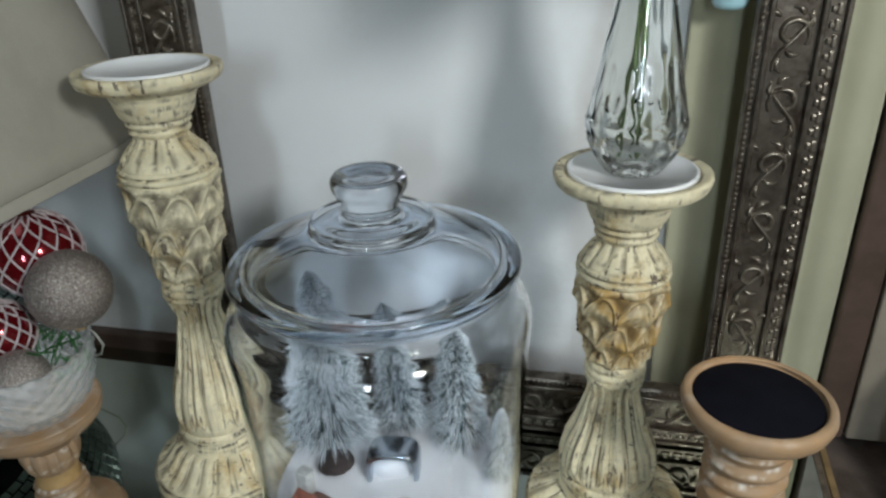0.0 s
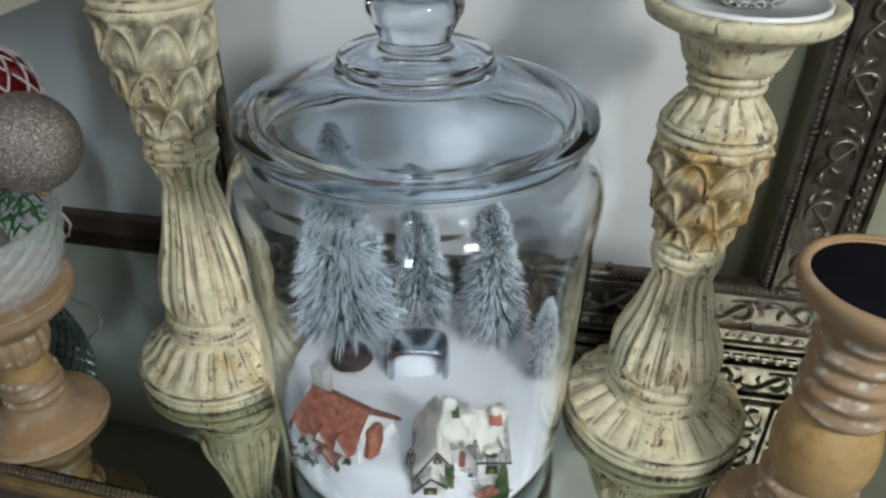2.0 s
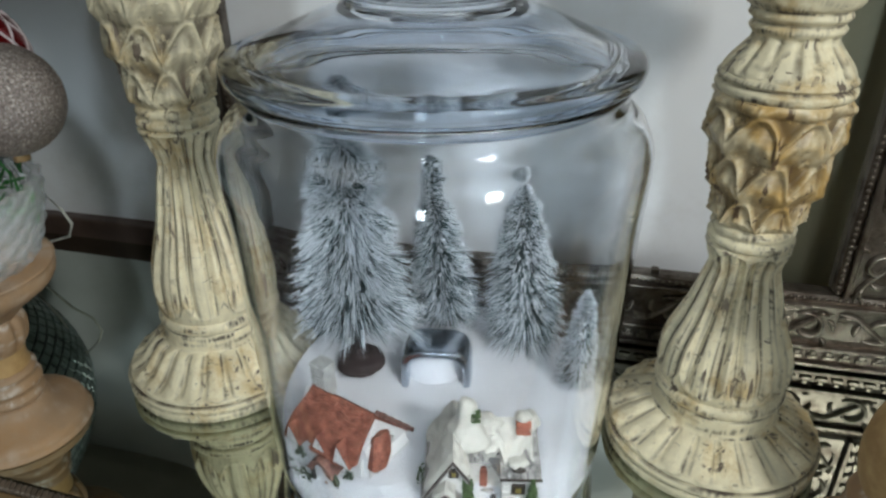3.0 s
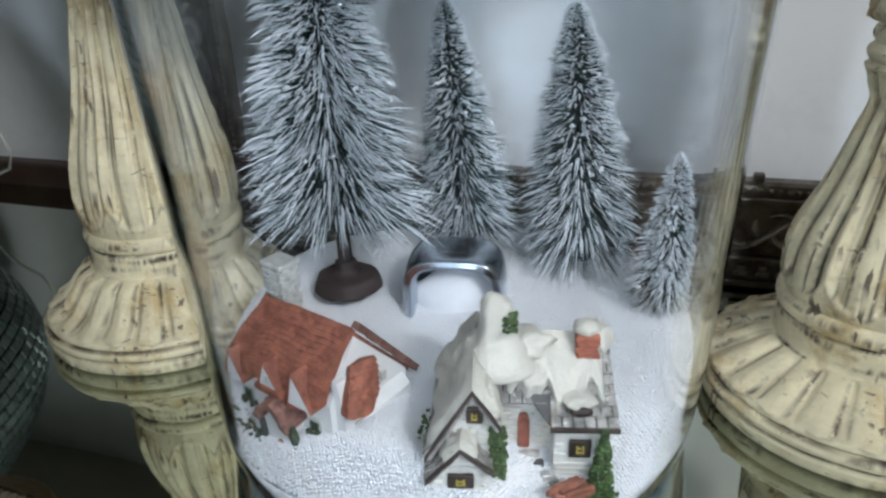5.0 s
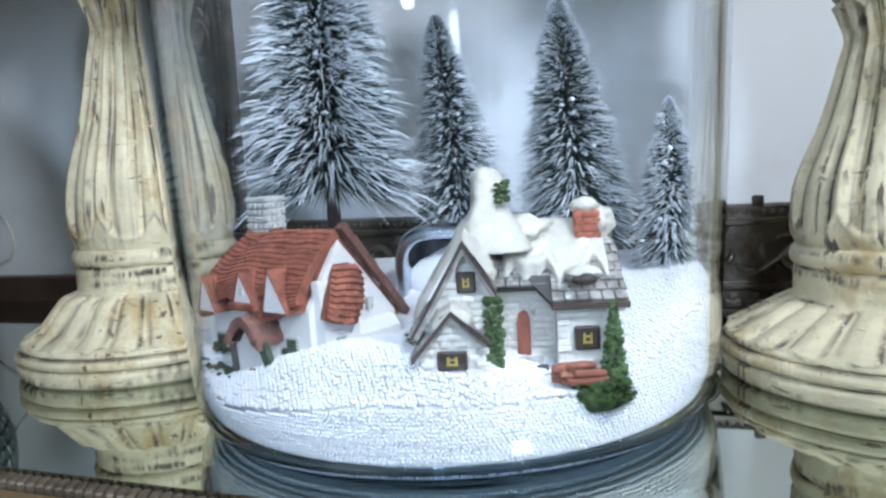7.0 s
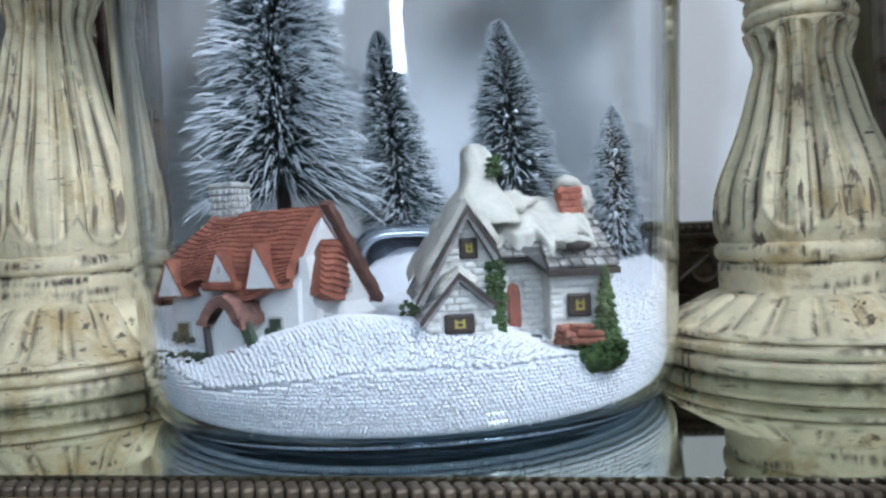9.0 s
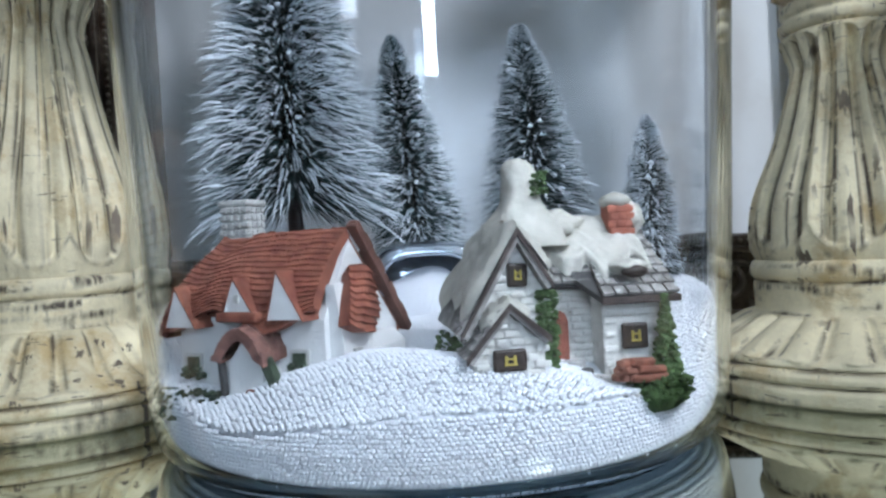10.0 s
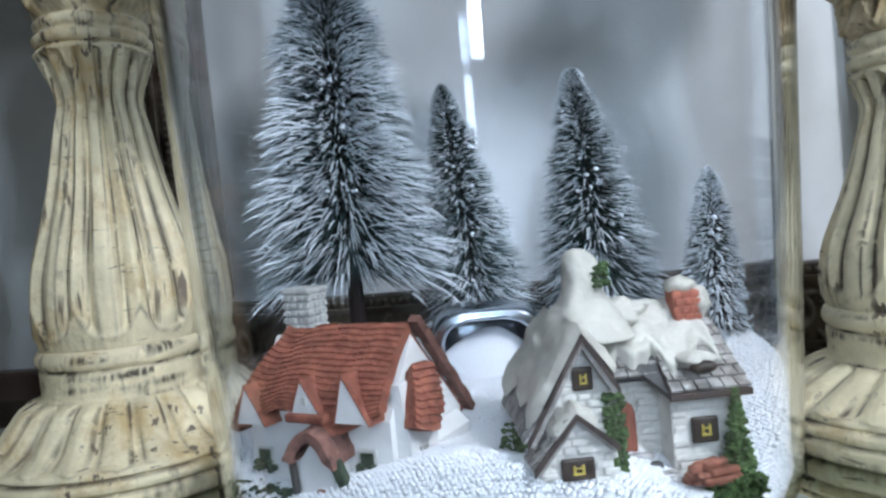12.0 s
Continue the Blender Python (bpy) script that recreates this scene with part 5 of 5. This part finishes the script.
def foliage(name, parent, centre, size, count, mat, seed, shape="cone", label=""):
    """Many small clumps that build an uneven bush or a strip of ivy."""
    rg = random.Random(seed)
    bm = bmesh.new()
    for k in range(count):
        t = rg.random()
        if shape == "cone":
            q, a = (1 - t) * math.sqrt(rg.random()), rg.uniform(0, 6.283)
            c = (centre[0] + size[0] * q * math.cos(a), centre[1] + size[1] * q * math.sin(a), centre[2] + size[2] * t)
        else:
            c = (centre[0] + size[0] * rg.uniform(-1, 1), centre[1] + size[1] * rg.uniform(-1, 1), centre[2] + size[2] * t)
        s = rg.uniform(0.00035, 0.0008)
        lump(bm, c, (s * 1.2, s, s * rg.uniform(0.7, 1.1)), k, 0.6, 1)
    return part(name, bm, mat, parent, label)


foliage("ivy", cottage, (-0.0034, -0.0126, 0.002), (0.0018, 0.0010, 0.0250), 420, MOSS, 1, "strip", "bright green ivy")
foliage("ivy", cottage, (-0.0004, 0.0000, 0.0475), (0.0016, 0.0022, 0.005), 40, MOSS, 2, "strip", "bright green ivy")
foliage("ivy", cottage, (-0.0225, 0.0, 0.004), (0.0020, 0.0080, 0.014), 120, MOSS, 3, "strip", "green ivy on the side wall")
foliage("bush", cottage, (0.0228, -0.0090, 0.002), (0.0044, 0.0042, 0.0225), 480, MOSS, 4, "cone", "dark green conical bush")
part("grass_mound", lump(bmesh.new(), (0.0190, -0.0132, 0.0042), (0.0062, 0.0050, 0.0036), 3, 0.4, 3), MOSS, cottage, "green mossy mound", True)
foliage("moss_cover", cottage, (0.0195, -0.0134, 0.0040), (0.0060, 0.0046, 0.0042), 380, MOSS, 14, "strip", "uneven green moss")
bm = bmesh.new()
for k in range(11):
    box(bm, (0.0125 + 0.0014 * (k % 4) - 0.0003 * (k // 4), -0.0145 - 0.0008 * (k % 3), 0.0085 + 0.0016 * (k // 4)), (0.0085, 0.0016, 0.0016), Euler((0.2 * k, 0.12, 0.2 + 0.05 * k)).to_matrix().to_4x4(), 0.0005)
part("log_pile", bm, LOG, cottage, "reddish brown pile of logs")

# ---- red roofed farmhouse ----
def tiled_sheet(name, parent, point, courses, tiles, nu, nv, step, mat, seed, sway=0.5, skirt=0.0022):
    """Uneven moulded tile courses over point(u, s), u across and s from the top down; the border turns in."""
    verts, faces = [], []
    for i in range(-1, nv + 2):
        s_ = min(1.0, max(0.0, i / nv))
        for k in range(-1, nu + 2):
            u = min(1.0, max(0.0, k / nu))
            P = Vector(point(u, s_))
            e = 0.004
            du = Vector(point(min(1, u + e), s_)) - Vector(point(max(0, u - e), s_))
            ds = Vector(point(u, min(1, s_ + e))) - Vector(point(u, max(0, s_ - e)))
            n = ds.cross(du).normalized()
            line = s_ * courses + sway * (noise.noise(Vector((u * 4.5, s_ * 1.5, seed))) + 0.5 * math.sin(u * 17 + seed) * s_)
            c = line - math.floor(line)
            f = u * tiles + 0.5 * (math.floor(line) % 2)
            f -= math.floor(f)
            lift = step * (0.25 + 0.75 * c ** 1.6) * (1.0 - 0.35 * smooth(0.82, 0.98, f)) + step * 0.5 * noise.noise(Vector((u * tiles * 0.9, line * 0.9, seed + 3)))
            if i < 0 or k < 0 or i > nv or k > nu:
                lift = -skirt
            verts.append(tuple(P + n * lift))
    w = nu + 3
    for i in range(nv + 2):
        for k in range(nu + 2):
            a = i * w + k
            faces.append((a, a + w, a + w + 1, a + 1))
    return raw(name, verts, faces, mat, parent)


farm = thing("miniature_farmhouse", (-0.0330, -0.0375, 0.0148), -21, "miniature white farmhouse with an orange red shingled roof", "miniature house")
bm = prism(bmesh.new(), [(-0.0145, 0), (0.0165, 0), (0.0165, 0.0170), (-0.0035, 0.0385), (-0.0145, 0.0215)], -0.0195, 0.0205)
bmesh.ops.transform(bm, matrix=Matrix(((0, 1, 0, 0), (1, 0, 0, 0), (0, 0, 1, 0), (0, 0, 0, 1))), verts=bm.verts)
part("wall", bm, PLASTER, farm)
ro = part("roof", plank(plank(bmesh.new(), (-0.0210, -0.0150, 0.0230), (0.0185, -0.0150, 0.0230), (0.0195, -0.0035, 0.0402), (-0.0150, -0.0035, 0.0402), 0.0013),
                        (0.0205, 0.0185, 0.0160), (-0.0215, 0.0185, 0.0160), (-0.0150, -0.0035, 0.0402), (0.0200, -0.0035, 0.0402), 0.0013), REDROOF, farm)


def roof_front(u, s_):
    x = (-0.0150 + 0.0352 * u) * (1 - s_) + (-0.0212 + 0.0424 * u) * s_
    sag = 0.0018 * math.exp(-((u - 0.12) / 0.14) ** 2) * (1 - s_)
    low = 0.0192 + 0.0026 * math.sin(u * 9.5 + 1.2) * s_ * smooth(0.4, 1.0, s_)
    return (x, -0.0035 - 0.0150 * (1 - (1 - s_) ** 1.8), 0.0410 - sag - low * s_)


tiled_sheet("roof_tiles", ro, roof_front, 17, 26, 130, 120, 0.00055, REDROOF, 7, 0.6)
tiled_sheet("hip", ro, lambda u, s_: (-0.0150 - 0.0072 * s_, -0.0035 + (0.0190 - 0.0335 * u) * s_, 0.0410 - 0.0225 * s_), 10, 8, 40, 60, 0.0007, REDROOF, 9, 0.5)
for k in range(9):
    f = k / 9
    part("bargeboard", plank(bmesh.new(), (0.0202, 0.0190 - 0.0226 * f, 0.0152 + 0.0260 * f + 0.0007 * (k % 2)), (0.0228, 0.0190 - 0.0226 * f, 0.0150 + 0.0260 * f), (0.0228, 0.0162 - 0.0226 * f, 0.0182 + 0.0260 * f), (0.0202, 0.0162 - 0.0226 * f, 0.0184 + 0.0260 * f), 0.0020), BARGE_RED, ro, "rough dark brown bargeboard")
# white gables cut into the roof front
for x0, x1, ax, z0, az in ((-0.0182, -0.0098, -0.0152, 0.0206, 0.0288), (-0.0018, 0.0060, 0.0012, 0.0240, 0.0306), (0.0098, 0.0188, 0.0126, 0.0222, 0.0318)):
    gb = part("dormer_gable", prism(bmesh.new(), [(x0, z0), (x1, z0), (ax + 0.0004, az), (ax - 0.0004, az)], -0.0197, -0.0080), PLASTER, farm, "white triangular gable")
    for bx in (x0, x1):
        v = [(bx + (bx - ax) * 0.06, -0.0199, z0 - 0.0003), (bx + (bx - ax) * 0.06, -0.0110, z0 - 0.0003), (ax, -0.0060, az + 0.0010), (ax, -0.0199, az + 0.0010)]
        part("gable_roof", plank(bmesh.new(), *(v if bx > ax else v[::-1]), 0.0003), REDROOF, gb)
part("dormer_mark", boxed((0.0022, -0.0199, 0.0268), (0.0012, 0.0006, 0.0018)), GREYSTONE, farm)
part("eave_band", boxed((0.0020, -0.0190, 0.0228), (0.0110, 0.0030, 0.0022), None, 0.0007), REDROOF, farm)


# lean-to roof on the gable end
def lean_front(u, s_):
    b = math.sin(math.pi * u)
    y = (-0.0080 + 0.0094 * u) * (1 - s_) + (-0.0143 + 0.0100 * u) * s_ - 0.0008 * math.sin(math.pi * s_) * (1 - 2 * u)
    z = (0.0325 - 0.0018 * u) * (1 - s_) + (0.0205 - 0.0026 * u) * s_
    return (0.0228 + 0.0034 * s_ + 0.0012 * b + 0.0008 * math.sin(math.pi * s_), y, z + 0.0008 * b * (1 - s_) - 0.0008 * b * s_)


lt = tiled_sheet("lean_to_roof", farm, lean_front, 9, 4, 36, 72, 0.0009, REDROOF, 8, 0.25, 0.0032)
bm = prism(bmesh.new(), [(0.0200, 0.0), (0.0240, 0.0), (0.0240, 0.0170), (0.0222, 0.0290), (0.0200, 0.0290)], -0.0128, -0.0010)
prism(bm, [(0.0200, 0.0), (0.0236, 0.0), (0.0236, 0.0135), (0.0200, 0.0170)], -0.0014, 0.0150)
part("lean_to_wall", bm, PLASTER, farm)
part("small_window", boxed((0.0244, -0.0080, 0.0138), (0.0008, 0.0030, 0.0022), None, 0.0002), GREYSTONE, farm)
part("small_window", boxed((0.0244, -0.0088, 0.0085), (0.0008, 0.0034, 0.0012), None, 0.0002), GREYSTONE, farm)
part("small_window", boxed((0.0210, 0.0060, 0.0205), (0.0012, 0.0022, 0.0030), None, 0.0002), GREYSTONE, farm)
for x, z in ((-0.0155, 0.0115), (0.0140, 0.0128)):
    w_ = part("window", boxed((x, -0.0147, z), (0.0050, 0.0010, 0.0050), None, 0.0004), GREYSTONE, farm, "grey window with a dark pane")
    part("pane", boxed((x + 0.0002, -0.0152, z + 0.0002), (0.0034, 0.0006, 0.0032), None, 0.0002), DKMOSS, w_)
    foliage("window_box", farm, (x + 0.0003, -0.0158, z - 0.0028), (0.0024, 0.0008, 0.0020), 26, DKMOSS, 11, "strip", "dark green window box")
# porch
po = part("porch_wall", prism(bmesh.new(), [(-0.0005, 0), (0.0085, 0), (0.0085, 0.0135), (0.0036, 0.0180), (-0.0005, 0.0130)], -0.0200, -0.0140), PLASTER, farm)
tiled_sheet("porch_roof", po, lambda u, s_: (-0.0026 + 0.0130 * u, -0.0145 - 0.0080 * s_, 0.0150 + 0.0060 * math.sin(math.pi * min(1, u * 1.04)) ** 0.75 + 0.0010 * u - 0.0012 * s_), 3, 9, 48, 18, 0.0006, PORCH, 12, 0.3, 0.0022)
bm = prism(bmesh.new(), [(0.0036, 0.0), (0.0078, 0.0), (0.0078, 0.0058), (0.0068, 0.0076), (0.0046, 0.0076), (0.0036, 0.0058)], -0.0207, -0.0195)
part("porch_door", bm, LOG, po, "faded red arched door")
part("porch_beam", boxed((0.0112, -0.0200, 0.0100), (0.0026, 0.0020, 0.0100), Matrix.Rotation(-0.45, 4, "Y"), 0.0004), DKMOSS, po)
part("porch_beam", boxed((-0.0018, -0.0205, 0.0105), (0.0014, 0.0014, 0.0090), Matrix.Rotation(-0.10, 4, "Y"), 0.0004), SLATE, po)
foliage("shrub", farm, (-0.0120, -0.0195, 0.0005), (0.0098, 0.0026, 0.0062), 300, DKMOSS, 6, "strip", "dark shrub with snow beads on it")
ch = part("chimney", boxed((-0.0145, 0.0025, 0.0405), (0.0082, 0.0070, 0.0165), None, 0.0008), GREYSTONE, farm, "grey stone chimney")
bm = bmesh.new()
rg = random.Random(21)
for i in range(8):
    for j in range(4):
        box(bm, (-0.0177 + 0.0022 * j + 0.0005 * (i % 2), -0.0012, 0.0340 + 0.0019 * i), (0.0017 + rg.uniform(0, 0.0004), 0.0008 + rg.uniform(0, 0.0006), 0.0014), Matrix.Rotation(rg.uniform(-0.06, 0.06), 4, "Y"), 0.0003)
        box(bm, (-0.0106, -0.0002 + 0.0018 * j, 0.0340 + 0.0019 * i), (0.0008 + rg.uniform(0, 0.0006), 0.0015, 0.0014), None, 0.0003)
part("chimney_stones", bm, GREYSTONE, ch)
part("chimney_cap", boxed((-0.0145, 0.0025, 0.0490), (0.0094, 0.0082, 0.0018), None, 0.0007), GREYSTONE, ch)

# ---- mosaic tiles of the lamp's globe, last ----
ROW, near_tiles, rest_v, rest_f = 0.0068, [], [], []
zt, row = 0.016, 0
rng = random.Random(31)
while zt < 0.178:
    rr = body_radius(zt)
    slope = math.atan2(-(zt - LZ) / LH ** 2, rr / LR ** 2)
    n = max(12, int(2 * math.pi * rr / 0.0112))
    w = 2 * math.pi * rr / n * 0.88
    bm = bmesh.new()
    box(bm, (0, 0, 0), (0.0020, w, ROW * 0.86))
    for v in bm.verts:
        if v.co.x > 0:
            v.co.y *= 0.90
            v.co.z *= 0.86
    me = bpy.data.meshes.new("tile")
    bmesh.ops.recalc_face_normals(bm, faces=bm.faces)
    bm.to_mesh(me)
    bm.free()
    me.materials.append(TILE)
    for j in range(n):
        a = 2 * math.pi * (j + 0.5 * (row % 2)) / n
        a = (a + math.pi) % (2 * math.pi) - math.pi
        m = Matrix.Translation((rr * math.cos(a), rr * math.sin(a), zt)) @ Matrix.Rotation(a, 4, "Z") @ Matrix.Rotation(slope + rng.uniform(-0.06, 0.06), 4, "Y") @ Matrix.Rotation(rng.uniform(-0.05, 0.05), 4, "X")
        if -0.52 < a < 0.28 and 0.03 < zt < 0.155 and len(near_tiles) < 300:
            ob = new("tile", me)
            ob.parent = globe
            ob.matrix_local = m
            near_tiles.append(ob)
        else:
            k = len(rest_v)
            rest_v += [tuple(m @ v.co) for v in me.vertices]
            rest_f += [tuple(k + i for i in p.vertices) for p in me.polygons]
    zt += ROW * max(0.35, rr / LR / math.hypot(rr / LR, (zt - LZ) / LH * LR / LH))
    row += 1
tagged(raw("tiles", rest_v, rest_f, TILE, globe, "small dark teal mosaic tiles"), "small dark teal mosaic tiles", "", "", "stuff")
